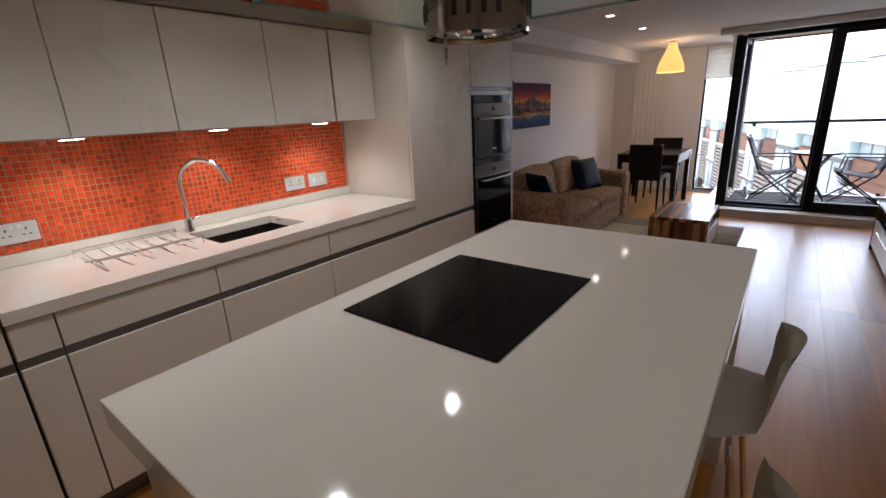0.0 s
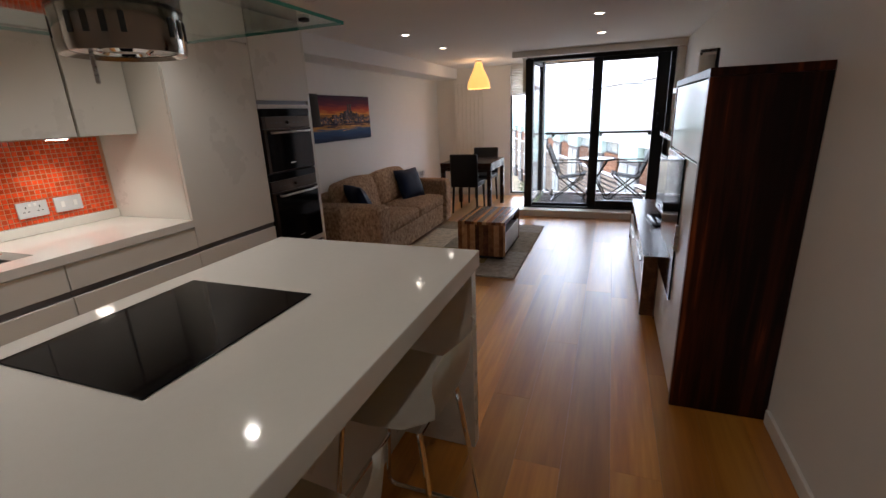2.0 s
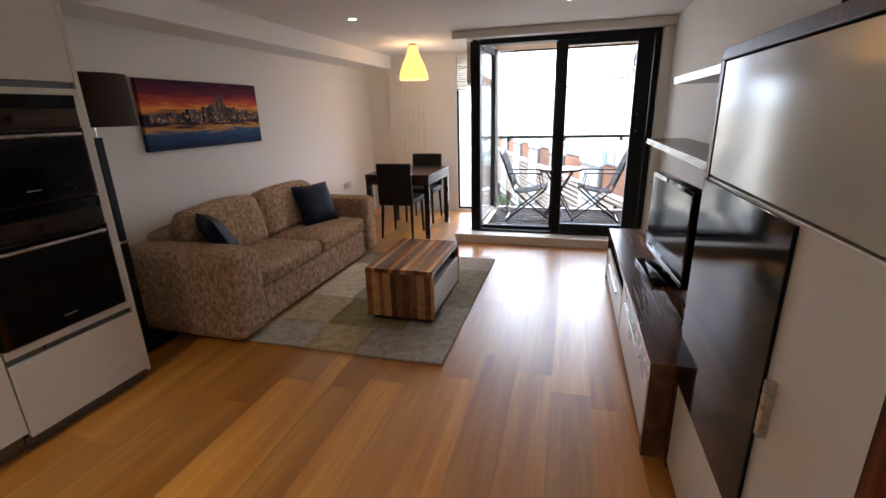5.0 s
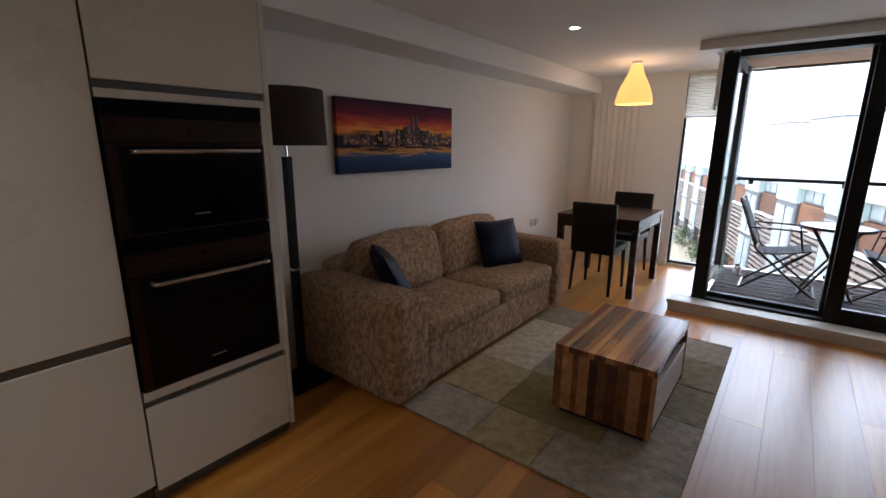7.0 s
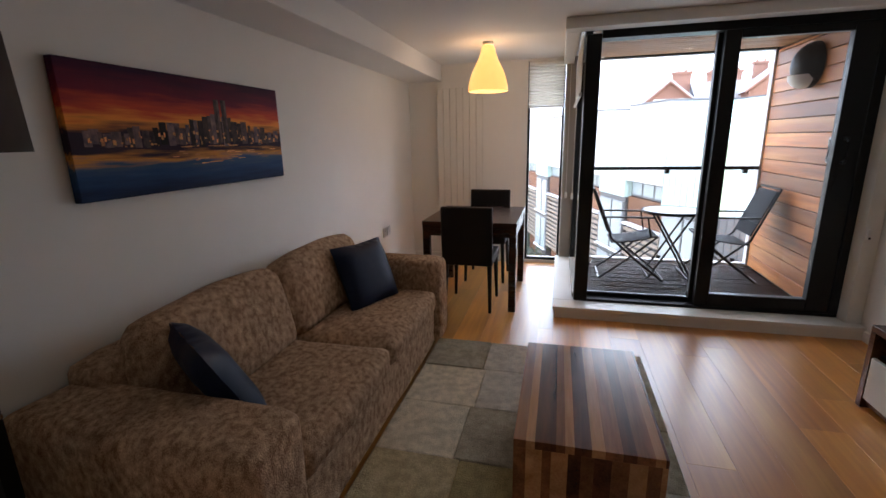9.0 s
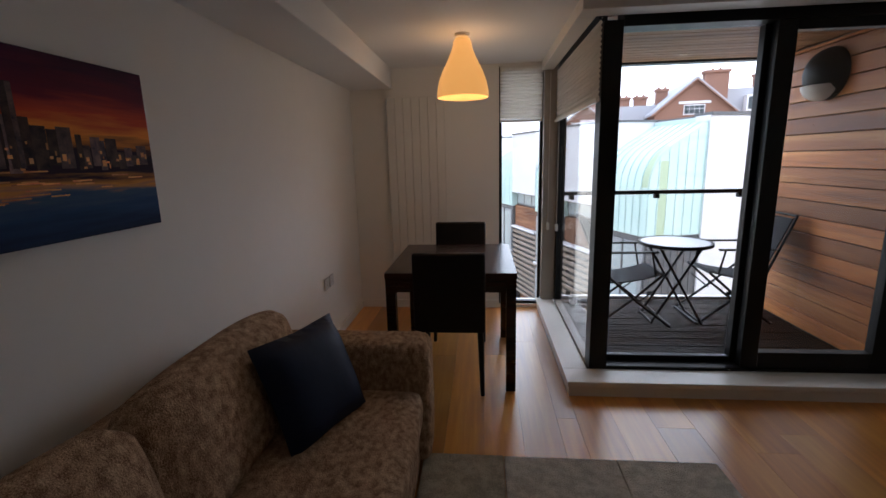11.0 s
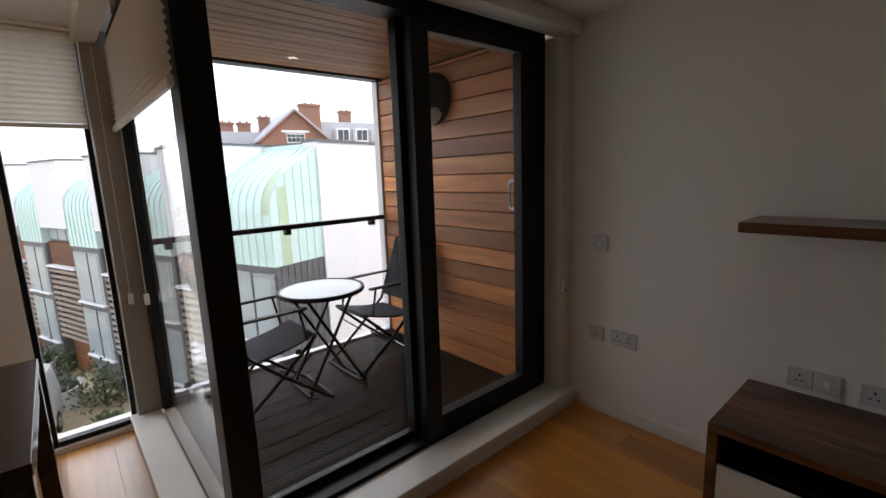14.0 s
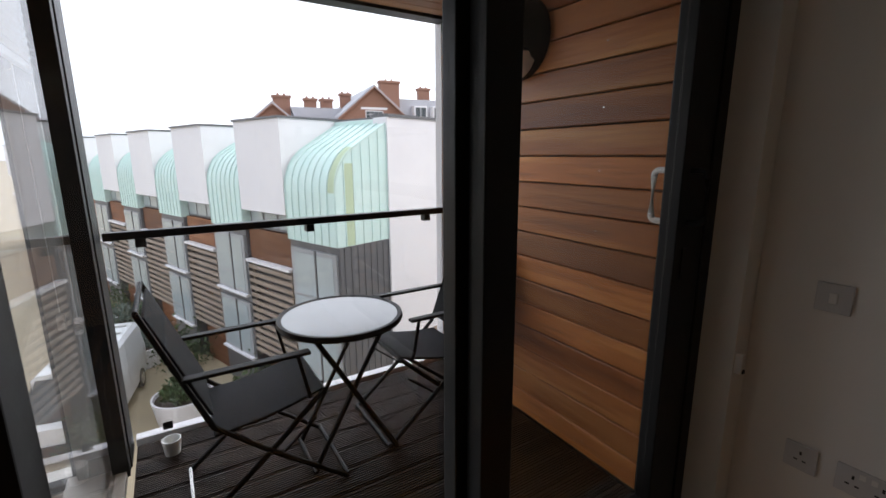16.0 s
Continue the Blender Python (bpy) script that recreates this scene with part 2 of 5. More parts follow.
TABLEGLASS = material("frosted_table_glass", (.62, .66, .68), .10, scale=4, rough_var=.05)
COPPER = material("green_copper", (.60, .74, .70), .45, color2=(.52, .69, .65), scale=1.2, spec=.3)
COPPER_OLD = material("olive_copper", (.46, .56, .38), .6, scale=1)
RENDERW = material("white_render", (.74, .73, .74), .9, color2=(.68, .67, .69), scale=.5, bump=.2, bump_scale=40)
GREYCLAD = material("zinc_cladding", (.125, .125, .13), .5, scale=1.5, metal=.2)
GREYFRAME = material("grey_window_frame", (.30, .31, .32), .5, scale=3)
TIMBER = material("weathered_slats", (.33, .27, .22), .8, color2=(.22, .17, .13), scale=3, stretch=(1, .2, 4))
RUST = wood_material("rust_timber", [(.06, .022, .010), (.15, .058, .024), (.24, .11, .05)], .7, 1, 6, .25)
BRICK = material("red_brick", (.29, .155, .11), .9, color2=(.20, .10, .07), scale=3, bump=.4, bump_scale=20)
SLATE = material("pale_slate", (.42, .42, .45), .6, color2=(.34, .34, .37), scale=2)
PAVING = material("sandy_paving", (.42, .34, .22), .9, color2=(.32, .27, .19), scale=.5, bump=.4, bump_scale=12, coords="Object")
STONEPAV = material("grey_setts", (.36, .34, .31), .9, scale=2, rand=.15)
LEAF = material("shrub_leaf", (.075, .11, .04), .6, color2=(.04, .07, .025), scale=4, rand=.4, island=True)
LEAFB = material("silver_leaf", (.16, .20, .16), .6, color2=(.10, .13, .11), scale=4, rand=.35, island=True)
SOIL = material("soil", (.05, .035, .025), .95)
VANW = material("white_van_paint", (.78, .79, .80), .2, scale=1)
DARKGLASS = material("dark_glazing", (.05, .06, .065), .08, scale=1)
# pale base colour stands in for reflected brightness in the terrace windows
PALEGLASS = material("pale_reflection_glazing", (.36, .41, .42), .1, scale=.7)
PAINTING = painting_material()
SKYLINE = material("painted_buildings", (.20, .12, .10), .6, color2=(.012, .014, .03), spec=.15, scale=30, rand=.9, island=True)
GLINT = material("painted_lights", (.85, .42, .10), .5, color2=(.6, .14, .05), scale=40, rand=.5, island=True)
WHITEGLASS = material("cream_glass_panel", (.52, .54, .48), .12, scale=1, rough_var=.02)
SCREEN = material("tv_screen", (.004, .004, .005), .10, scale=2, rough_var=.02, spec=.3)
SOCKETP = material("socket_plastic", (.60, .60, .60), .35, scale=6)
PAPER = material("white_card", (.75, .74, .7), .7)


# ---- building helpers ----
def box(bm, x0, x1, y0, y1, z0, z1, bevel=0.0, seg=2):
    v = bmesh.ops.create_cube(bm, size=1)["verts"]
    for p in v:
        p.co = Vector((x0 + (p.co.x + .5) * (x1 - x0), y0 + (p.co.y + .5) * (y1 - y0), z0 + (p.co.z + .5) * (z1 - z0)))
    if bevel:
        edges = list({e for p in v for e in p.link_edges})
        bmesh.ops.bevel(bm, geom=edges, offset=bevel, segments=seg, profile=.6, affect="EDGES")
    return bm


def boxm(x0, x1, y0, y1, z0, z1, bevel=0.0, seg=2):
    return box(bmesh.new(), x0, x1, y0, y1, z0, z1, bevel, seg)


def cyl(bm, p0, p1, r0, r1=None, n=16):
    p0, p1 = Vector(p0), Vector(p1)
    d = p1 - p0
    m = Matrix.Translation((p0 + p1) / 2) @ d.to_track_quat("Z", "Y").to_matrix().to_4x4()
    bmesh.ops.create_cone(bm, cap_ends=True, segments=n, radius1=r0, radius2=r0 if r1 is None else r1, depth=d.length, matrix=m)
    return bm


def cylm(p0, p1, r0, r1=None, n=16):
    return cyl(bmesh.new(), p0, p1, r0, r1, n)


def tube(points, r, n=8, closed=False):
    """A round bar through the points."""
    bm = bmesh.new()
    pts = [Vector(p) for p in points]
    rings = []
    for i, p in enumerate(pts):
        a, b = (pts[i - 1], pts[(i + 1) % len(pts)]) if closed else (pts[max(i - 1, 0)], pts[min(i + 1, len(pts) - 1)])
        q = (b - a).to_track_quat("Z", "Y")
        rings.append([bm.verts.new(p + q @ Vector((r * math.cos(t), r * math.sin(t), 0))) for t in (2 * math.pi * k / n for k in range(n))])
    pairs = list(zip(rings, rings[1:])) + ([(rings[-1], rings[0])] if closed else [])
    for a, b in pairs:
        for k in range(n):
            bm.faces.new((a[k], a[(k + 1) % n], b[(k + 1) % n], b[k]))
    if not closed:
        bm.faces.new(rings[0][::-1])
        bm.faces.new(rings[-1])
    return bm


def rounded(points, r=.05, n=5):
    """The same line with its inner corners rounded."""
    pts = [Vector(p) for p in points]
    out = [pts[0]]
    for a, b, c in zip(pts, pts[1:], pts[2:]):
        u, w = (a - b), (c - b)
        k = min(r, u.length * .45, w.length * .45)
        s, e = b + u.normalized() * k, b + w.normalized() * k
        for i in range(n + 1):
            t = i / n
            out.append((1 - t) ** 2 * s + 2 * t * (1 - t) * b + t * t * e)
    return out + [pts[-1]]


def lathe(profile, n=32, center=(0, 0, 0)):
    bm = bmesh.new()
    rings = [[bm.verts.new((center[0] + r * math.cos(2 * math.pi * k / n), center[1] + r * math.sin(2 * math.pi * k / n), center[2] + z)) for k in range(n)] for r, z in profile]
    for a, b in zip(rings, rings[1:]):
        for k in range(n):
            bm.faces.new((a[k], a[(k + 1) % n], b[(k + 1) % n], b[k]))
    return bm


def extrude_profile(points, y0, y1):
    """A closed outline in x and z, drawn out along y."""
    bm = bmesh.new()
    a = [bm.verts.new((x, y0, z)) for x, z in points]
    b = [bm.verts.new((x, y1, z)) for x, z in points]
    bm.faces.new(a)
    bm.faces.new(b[::-1])
    for k in range(len(a)):
        j = (k + 1) % len(a)
        bm.faces.new((a[j], a[k], b[k], b[j]))
    return bm


def part(name, bm, mat, parent=None, label="", smooth=False):
    me = bpy.data.meshes.new(name)
    bmesh.ops.recalc_face_normals(bm, faces=bm.faces)
    bm.to_mesh(me)
    bm.free()
    me.materials.append(mat)
    if smooth:
        me.shade_smooth()
        me.set_sharp_from_angle(angle=radians(40))
    ob = new(name, me)
    if parent:
        ob.parent = parent
    if label:
        ob["label"] = label
    return ob


def thing(name, label, category, group="", at=(0, 0, 0), rz=0, kind=""):
    ob = new(name)
    ob.matrix_world = pose(*at, 0, 0, rz)
    ob.empty_display_size = .1
    return tagged(ob, label, category, group, kind)


def struct(name, bm, mat, label="", smooth=False):
    return tagged(part(name, bm, mat, smooth=smooth), label, "structure", kind="structure")


WL, WR, CZ, YB = -1.70, 2.075, 2.205, 9.55      # left and right wall, ceiling, alcove end wall

# ---- large structure ----
struct("wall_left", boxm(WL - .2, WL, -.7, YB + .2, -.3, 2.5), PAINT, "long white painted plaster wall")
struct("wall_right", boxm(WR, WR + .2, -.7, 8.2, -.3, 2.5), PAINT, "white painted wall behind the media shelves")
struct("wall_behind", boxm(WL, WR, -.7, -.5, -.3, 2.5), PAINT, "plain white wall")
aw = bmesh.new()
box(aw, WL, -.365, YB, YB + .2, -.3, 2.5)
box(aw, -.365, .02, YB, YB + .2, 2.185, 2.5)
box(aw, -.365, .02, YB, YB + .2, -.3, .03)
struct("wall_alcove", aw, PAINT, "white painted end wall of the dining alcove")
ceiling = bmesh.new()
box(ceiling, WL, WR, -.5, 8.12, CZ, CZ + .25)
box(ceiling, WL, .12, 8.12, YB, CZ, CZ + .25)
struct("ceiling", ceiling, CEIL, "white painted ceiling")
struct("bulkhead", boxm(WL, -1.315, 4.86, YB, 2.03, CZ, .004, 1), CEIL, "boxed white bulkhead along the wall under the ceiling")
struct("subfloor", boxm(WL, WR, -.5, 7.98, -.3, -.016), SUBFLOOR, "dark underlay below the boards")
struct("subfloor_alcove", boxm(WL, .0, 7.98, YB, -.3, -.016), SUBFLOOR, "dark underlay below the boards")


def skirting(name, x0, x1, y0, y1):
    bm = boxm(x0, x1, y0, y1, 0, .075, .003, 1)
    return struct(name, bm, TRIM, "white painted skirting board")


skirting("baseboard_right", WR - .016, WR, -.5, 3.78)
skirting("baseboard_right_far", WR - .016, WR, 7.08, 7.93)
skirting("baseboard_left", WL, WL + .016, 4.88, YB - .016)
skirting("baseboard_alcove", WL, -.365, YB - .016, YB)


def sill():
    t = thing("window_sill", "low white painted ledge along the balcony glazing", "sill", kind="structure")
    bm = bmesh.new()
    box(bm, -.017, WR, 7.92, 8.10, .062, .095, .006)
    part("ledge_front", bm, TRIM, t)
    part("ledge_return", boxm(-.017, .135, 8.10, YB, .062, .095, .004), TRIM, t)
    part("upstand_front", boxm(-.005, WR, 7.93, 8.10, 0, .061), TRIM, t)
    part("upstand_return", boxm(-.005, .135, 8.10, YB, 0, .061), TRIM, t)


sill()


def glazing():
    t = thing("door_balcony", "dark aluminium sliding balcony door with two glass leaves", "sliding door", kind="structure")
    # outer frame
    part("frame_post", boxm(.147, .252, 8.10, 8.22, .0955, 2.12, .004), FRAME, t)
    part("frame_head", boxm(.253, 1.984, 8.10, 8.24, 2.085, 2.20, .004), FRAME, t)
    part("frame_threshold", boxm(.253, 1.984, 8.10, 8.24, .08, .115, .003), FRAME, t)
    part("frame_jamb", boxm(1.93, 1.985, 8.10, 8.24, .116, 2.084, .004), FRAME, t)
    part("jamb_lining", boxm(1.985, WR - .001, 7.99, 8.24, .0955, 2.12), TRIM, t, "white painted lining")
    # fixed leaf
    part("leaf_rail", boxm(.253, 1.03, 8.19, 8.23, .116, .15, .003), FRAME, t)
    part("leaf_stile", boxm(1.02, 1.09, 8.18, 8.235, .116, 2.084, .004), FRAME, t)
    p = part("pane", boxm(.253, 1.02, 8.205, 8.213, .151, 2.084), GLASS, t)
    p.visible_shadow = False
    # sliding leaf
    part("leaf_stile", boxm(1.045, 1.142, 8.105, 8.165, .116, 2.084, .004), FRAME, t)
    st = part("leaf_stile", boxm(1.78, 1.925, 8.105, 8.165, .116, 2.084, .004), FRAME, t)
    part("leaf_rail", boxm(1.143, 1.779, 8.105, 8.165, .116, .215, .004), FRAME, t)
    part("leaf_rail", boxm(1.143, 1.779, 8.105, 8.165, 2.03, 2.084, .004), FRAME, t)
    p = part("pane", boxm(1.143, 1.779, 8.132, 8.14, .216, 2.029), GLASS, t)
    p.visible_shadow = False
    h = tube(rounded([(1.83, 8.106, 1.2), (1.83, 8.055, 1.2), (1.83, 8.055, 1.36), (1.83, 8.106, 1.36)], .03), .010)
    part("handle", h, FRAME, st, "dark metal pull handle", True)
    h = tube(rounded([(1.80, 8.164, 1.2), (1.80, 8.21, 1.2), (1.80, 8.21, 1.36), (1.80, 8.164, 1.36)], .03), .010)
    part("handle", h, PLASTIC, st, "pale metal pull handle", True)
    part("lock_plate", boxm(1.815, 1.845, 8.10, 8.104, 1.02, 1.12), FRAME, st)
    # return glazing
    w = thing("window_return", "tall side window beside the balcony", "window", kind="structure")
    part("frame_rail", boxm(.137, .195, 8.221, 9.44, .08, .115, .003), FRAMEB, w)
    part("frame_head", boxm(.145, .195, 8.221, 9.44, 2.12, 2.20, .003), FRAME, w)
    part("frame_post", boxm(.145, .205, 9.441, 9.50, .085, 2.2, .003), FRAME, w)
    p = part("pane", boxm(.167, .175, 8.221, 9.44, .116, 2.119), GLASS, w)
    p.visible_shadow = False
    c = thing("window_corner_post", "grey-beige corner post between two windows", "post", kind="structure")
    part("post", boxm(.022, .143, 9.503, 9.66, .0955, 2.2, .004), FRAMEB, c)
    part("outer_cover", boxm(.144, .21, 9.503, 9.67, .086, 2.2, .004), FRAME, c)
    # narrow alcove window
    a = thing("window_alcove", "narrow floor-to-ceiling alcove window with dark frame", "window", kind="structure")
    part("frame_stile", boxm(-.363, -.338, 9.57, 9.62, .032, 2.183, .003), FRAME, a)
    part("frame_stile", boxm(-.005, .019, 9.57, 9.62, .032, 2.183, .003), FRAME, a)
    part("frame_rail", boxm(-.337, -.006, 9.57, 9.62, .032, .06, .003), FRAME, a)
    part("frame_rail", boxm(-.337, -.006, 9.57, 9.62, 2.155, 2.183, .003), FRAME, a)
    p = part("pane", boxm(-.337, -.006, 9.59, 9.598, .061, 2.154), GLASS, a)
    p.visible_shadow = False
    # roof over the window heads
    struct("lintel", boxm(-.385, .4, 9.67, 9.75, 2.2, 2.5), PAINT, "plain strip above the windows")


glazing()


def pleats(n, depth, x0, x1, z0, z1):
    """A pleated sheet in x and z, zigzag in y."""
    bm = bmesh.new()
    rows = []
    for k in range(2 * n + 1):
        z = z1 - (z1 - z0) * k / (2 * n)
        y = depth * (k % 2)
        rows.append((bm.verts.new((x0, y, z)), bm.verts.new((x1, y, z))))
    for a, b in zip(rows, rows[1:]):
        bm.faces.new((a[0], a[1], b[1], b[0]))
    bmesh.ops.solidify(bm, geom=bm.faces[:], thickness=.002)
    return bm


def blinds():
    b = thing("blind_box", "off-white blind box along the top of the glazing", "blind box")
    part("front_box", boxm(-.005, WR - .002, 7.925, 8.06, 2.13, 2.203, .006), TRIM, b)
    part("return_box", boxm(-.005, .095, 8.061, 9.53, 2.13, 2.203, .006), TRIM, b)
    a = thing("pleated_blind", "half-lowered white pleated blind in the alcove window", "blind", at=(0, 9.545, 0))
    part("fabric", pleats(15, .009, -.355, .012, 1.735, 2.15), BLIND, a)
    part("bottom_rail", boxm(-.355, .012, 0, .02, 1.712, 1.734, .003), TRIM, a)
    part("top_rail", boxm(-.355, .012, 0, .02, 2.151, 2.18, .003), TRIM, a)
    r = thing("pleated_blind", "half-lowered off-white pleated blind over the side window", "blind", at=(.127, 8.02, 0), rz=90)
    part("fabric", pleats(15, .009, .03, 1.47, 1.72, 2.125), BLIND, r)
    part("bottom_rail", boxm(.03, 1.47, 0, .02, 1.695, 1.719, .003), TRIM, r)
    for x, y, z in ((.07, 9.49, .79), (.133, 9.40, .79)):
        c = r
        m = Matrix.Translation((.127, 8.02, 0)) @ Matrix.Rotation(radians(90), 4, "Z")
        x, y, _ = m.inverted() @ Vector((x, y, 0))
        part("cord", cylm((x, y, z + .03), (x, y, 2.12), .0016, n=6), TRIM, c)
        part("pull", boxm(x - .018, x + .018, y - .012, y + .012, z - .03, z + .03, .005), TRIM, c)
    c = thing("cord_cleat", "white cord cleat on the door lining", "cord cleat")
    part("cleat", boxm(1.994, 2.012, 7.966, 7.991, .70, .77, .004), PLASTIC, c)
    part("button", boxm(1.997, 2.009, 7.962, 7.966, .705, .718), SLOT, c)


blinds()


# ---- ceiling lights ----
def downlight(x, y, watts):
    t = thing("downlight", "small round recessed ceiling spotlight, " + ("lit" if watts else "switched off"), "ceiling light", "ceiling spotlights", at=(x, y, CZ))
    part("trim_ring", lathe([(.034, -.001), (.036, -.006), (.047, -.006), (.050, 0)], 24), PLASTIC, t, smooth=True)
    part("lamp_disc", lathe([(.0, -.002), (.034, -.002)], 20), BULB if watts else PLASTIC, t)
    if not watts:
        return
    ld = bpy.data.lights.new("downlight_beam", "SPOT")
    ld.energy, ld.spot_size, ld.spot_blend, ld.shadow_soft_size, ld.color = watts, radians(135), 1.0, .03, (1.0, .92, .83)
    lo = new("downlight_beam", ld)
    lo.matrix_world = pose(x, y, CZ - .02)


# the lamp at y 1.40 is unseen, added to brighten the island
for x, y in ((-.64, 1.40), (-.64, 2.37), (-.64, 3.31)):
    downlight(x, y, 3.4)
# unseen right-hand row, added to light the kitchen, continuing the ceiling grid
for x, y in ((1.14, 1.40), (1.14, 2.37), (1.14, 3.31)):
    downlight(x, y, 1.0)
downlight(-.60, 4.35, 0)
for x, y in ((-.63, 5.90), (-.63, 6.97), (1.14, 5.86), (1.14, 6.93)):
    downlight(x, y, .14)


def pendant(x, y):
    t = thing("pendant_lamp", "lit frosted-glass bell pendant on the ceiling", "pendant lamp", at=(x, y, 0))
    part("ceiling_cup", lathe([(0, 2.204), (.05, 2.204), (.048, 2.185), (.03, 2.178), (0, 2.178)], 24), PLASTIC, t, smooth=True)
    prof = [(.028, 2.178), (.05, 2.172), (.06, 2.15), (.068, 2.11), (.094, 2.05), (.13, 1.98), (.157, 1.91), (.170, 1.85), (.172, 1.81), (.168, 1.806), (.165, 1.85), (.150, 1.91), (.124, 1.98), (.088, 2.05), (.055, 2.15), (.028, 2.17)]
    s = part("shade", lathe(prof, 40), LAMPGLASS, t, smooth=True)
    s.visible_shadow = False
    part("bulb", lathe([(.0, 1.90), (.02, 1.905), (.03, 1.93), (.025, 1.96), (.015, 2.0), (.015, 2.06), (0, 2.06)], 16), BULB, t, smooth=True)
    ld = bpy.data.lights.new("pendant_glow", "POINT")
    ld.energy, ld.color, ld.shadow_soft_size = .5, (1.0, .50, .16), .05
    new("pendant_glow", ld).location = (x, y, 2.0)


pendant(-.64, 8.55)


# ---- kitchen ----
def cabinet(name, label, group, x, y0, y1, fronts, recesses, back=WL + .003, z0=.10, z1=.865, plinth=True, body_top=None):
    """A run unit with lacquered fronts (z ranges) and dark finger recesses between them."""
    t = thing(name, label, "cabinet", group)
    part("body", boxm(back, x - .022, y0 + .001, y1 - .001, z0, body_top or z1), EDGE if z1 < 1 else CREAM, t)
    for a, b in fronts:
        part("front", boxm(x - .02, x, y0 + .003, y1 - .003, a, b, .0015, 1), CREAM, t)
    for a, b in recesses:
        part("finger_recess", boxm(x - .0215, x - .014, y0 + .001, y1 - .001, a, b), GAPM, t)
    if plinth:
        part("plinth", boxm(back, x - .06, y0, y1, 0, z0), GAPM, t)
    return t


G = "kitchen units along the wall"
XF = -1.05
for y0, y1 in ((1.535, 1.66), (1.66, 2.215), (2.215, 2.825), (2.825, 3.545)):
    cabinet("base_cabinet", "cream lacquered base cabinet with recessed grip", G, XF, y0, y1, ((.735, .862), (.105, .70)), ((.70, .735),), body_top=.71 if y0 == 2.215 else None)
cabinet("tall_cabinet", "tall cream lacquered cabinet at the end of the worktop", G, XF, .93, 1.53, ((.105, .70), (.735, 1.98)), ((.70, .735),), z1=2.0)
cabinet("fridge_cabinet", "tall cream built-in fridge cabinet", G, -1.06, 3.55, 4.245, ((.105, .70), (.735, 1.965), (1.975, 2.19)), ((.70, .735),), z1=2.2)


def worktop():
    t = thing("worktop", "long white quartz worktop with a cut-out sink", "worktop")
    bm = bmesh.new()
    # slab around the sink opening
    x0, x1, y0, y1 = WL + .003, -1.043, 1.535, 3.545
    sx0, sx1, sy0, sy1 = -1.55, -1.20, 2.33, 2.80
    for b in ((x0, sx0, y0, y1), (sx1, x1, y0, y1), (sx0, sx1, y0, sy0), (sx0, sx1, sy1, y1)):
        box(bm, *b, .867, .91)
    bmesh.ops.remove_doubles(bm, verts=bm.verts, dist=.0001)
    part("slab", bm, QUARTZ, t)
    part("upstand", boxm(x0, WL + .022, y0, y1, .911, .965, .002, 1), QUARTZ, t)
    for k in range(5):
        y = 1.88 + k * .085
        part("drain_groove", boxm(-1.60, -1.22, y, y + .008, .9102, .9112), STEEL, t)
    s = thing("sink", "undermounted brushed steel sink bowl", "sink")
    bm = bmesh.new()
    box(bm, sx0 - .01, sx1 + .01, sy0 - .01, sy1 + .01, .72, .868)
    bmesh.ops.delete(bm, geom=[f for f in bm.faces if f.normal.z > .9], context="FACES_ONLY")
    bmesh.ops.solidify(bm, geom=bm.faces[:], thickness=.004)
    part("bowl", bm, SINK, s)
    part("waste", lathe([(0, .7255), (.035, .7255), (.042, .7245)], 20, (-1.375, 2.565, 0)), CHROME, s, smooth=True)
    part("overflow", lathe([(0, 0), (.012, 0), (.016, -.002)], 12, (-1.40, 2.76, .9115)), CHROME, s, smooth=True)


worktop()


def tap():
    t = thing("kitchen_tap", "chrome swan-neck mixer tap beside the sink", "tap", at=(-1.60, 2.365, .911), rz=42)
    part("base", lathe([(0, 0), (.026, 0), (.026, .01), (.021, .02), (.021, .075), (.0, .078)], 20), CHROME, t, smooth=True)
    pts = [(0, 0, .07), (0, 0, .25)] + [(.115 - .115 * math.cos(a), 0, .25 + .115 * math.sin(a)) for a in [math.pi * k / 12 for k in range(1, 11)]] + [(.245, 0, .245)]
    part("spout", tube(pts, .012, 12), CHROME, t, smooth=True)
    part("lever", cylm((0, .018, .05), (.02, .085, .062), .012, .009, 12), CHROME, t, smooth=True)


tap()


def dish_rack():
    t = thing("dish_rack", "folding chrome wire dish rack on the worktop", "dish rack", at=(-1.42, 2.06, .9125))
    for x in (-.15, .15):
        part("rail", tube([(x, -.20, .035), (x, .22, .035)], .0028, 6), CHROME, t)
    part("rail", tube([(0, -.20, .006), (0, .22, .006)], .0028, 6), CHROME, t)
    for k in range(7):
        y = -.18 + k * .06
        part("wire", tube([(-.15, y, .035), (-.10, y + .02, .004), (.10, y + .02, .004), (.15, y, .035)], .002, 6), CHROME, t)
    for x in (-.15, .15):
        for y in (-.2, .22):
            part("foot", tube([(x, y, .0), (x, y, .04)], .003, 6), CHROME, t)


dish_rack()

for k, (y0, y1) in enumerate(((1.535, 1.92), (1.92, 2.315), (2.315, 2.81), (2.81, 3.215), (3.225, 3.61))):
    t = thing("wall_cabinet", "cream lacquered wall cabinet above the mosaic splashback", "cabinet", "wall cabinets")
    part("body", boxm(WL + .003, -1.372, y0 + .001, min(y1, 3.546) - .001, 1.43, 1.93), EDGE, t)
    part("door", boxm(-1.37, -1.35, y0 + .002, min(y1, 3.546) - .002, 1.425, 1.932, .0015, 1), CREAM, t)
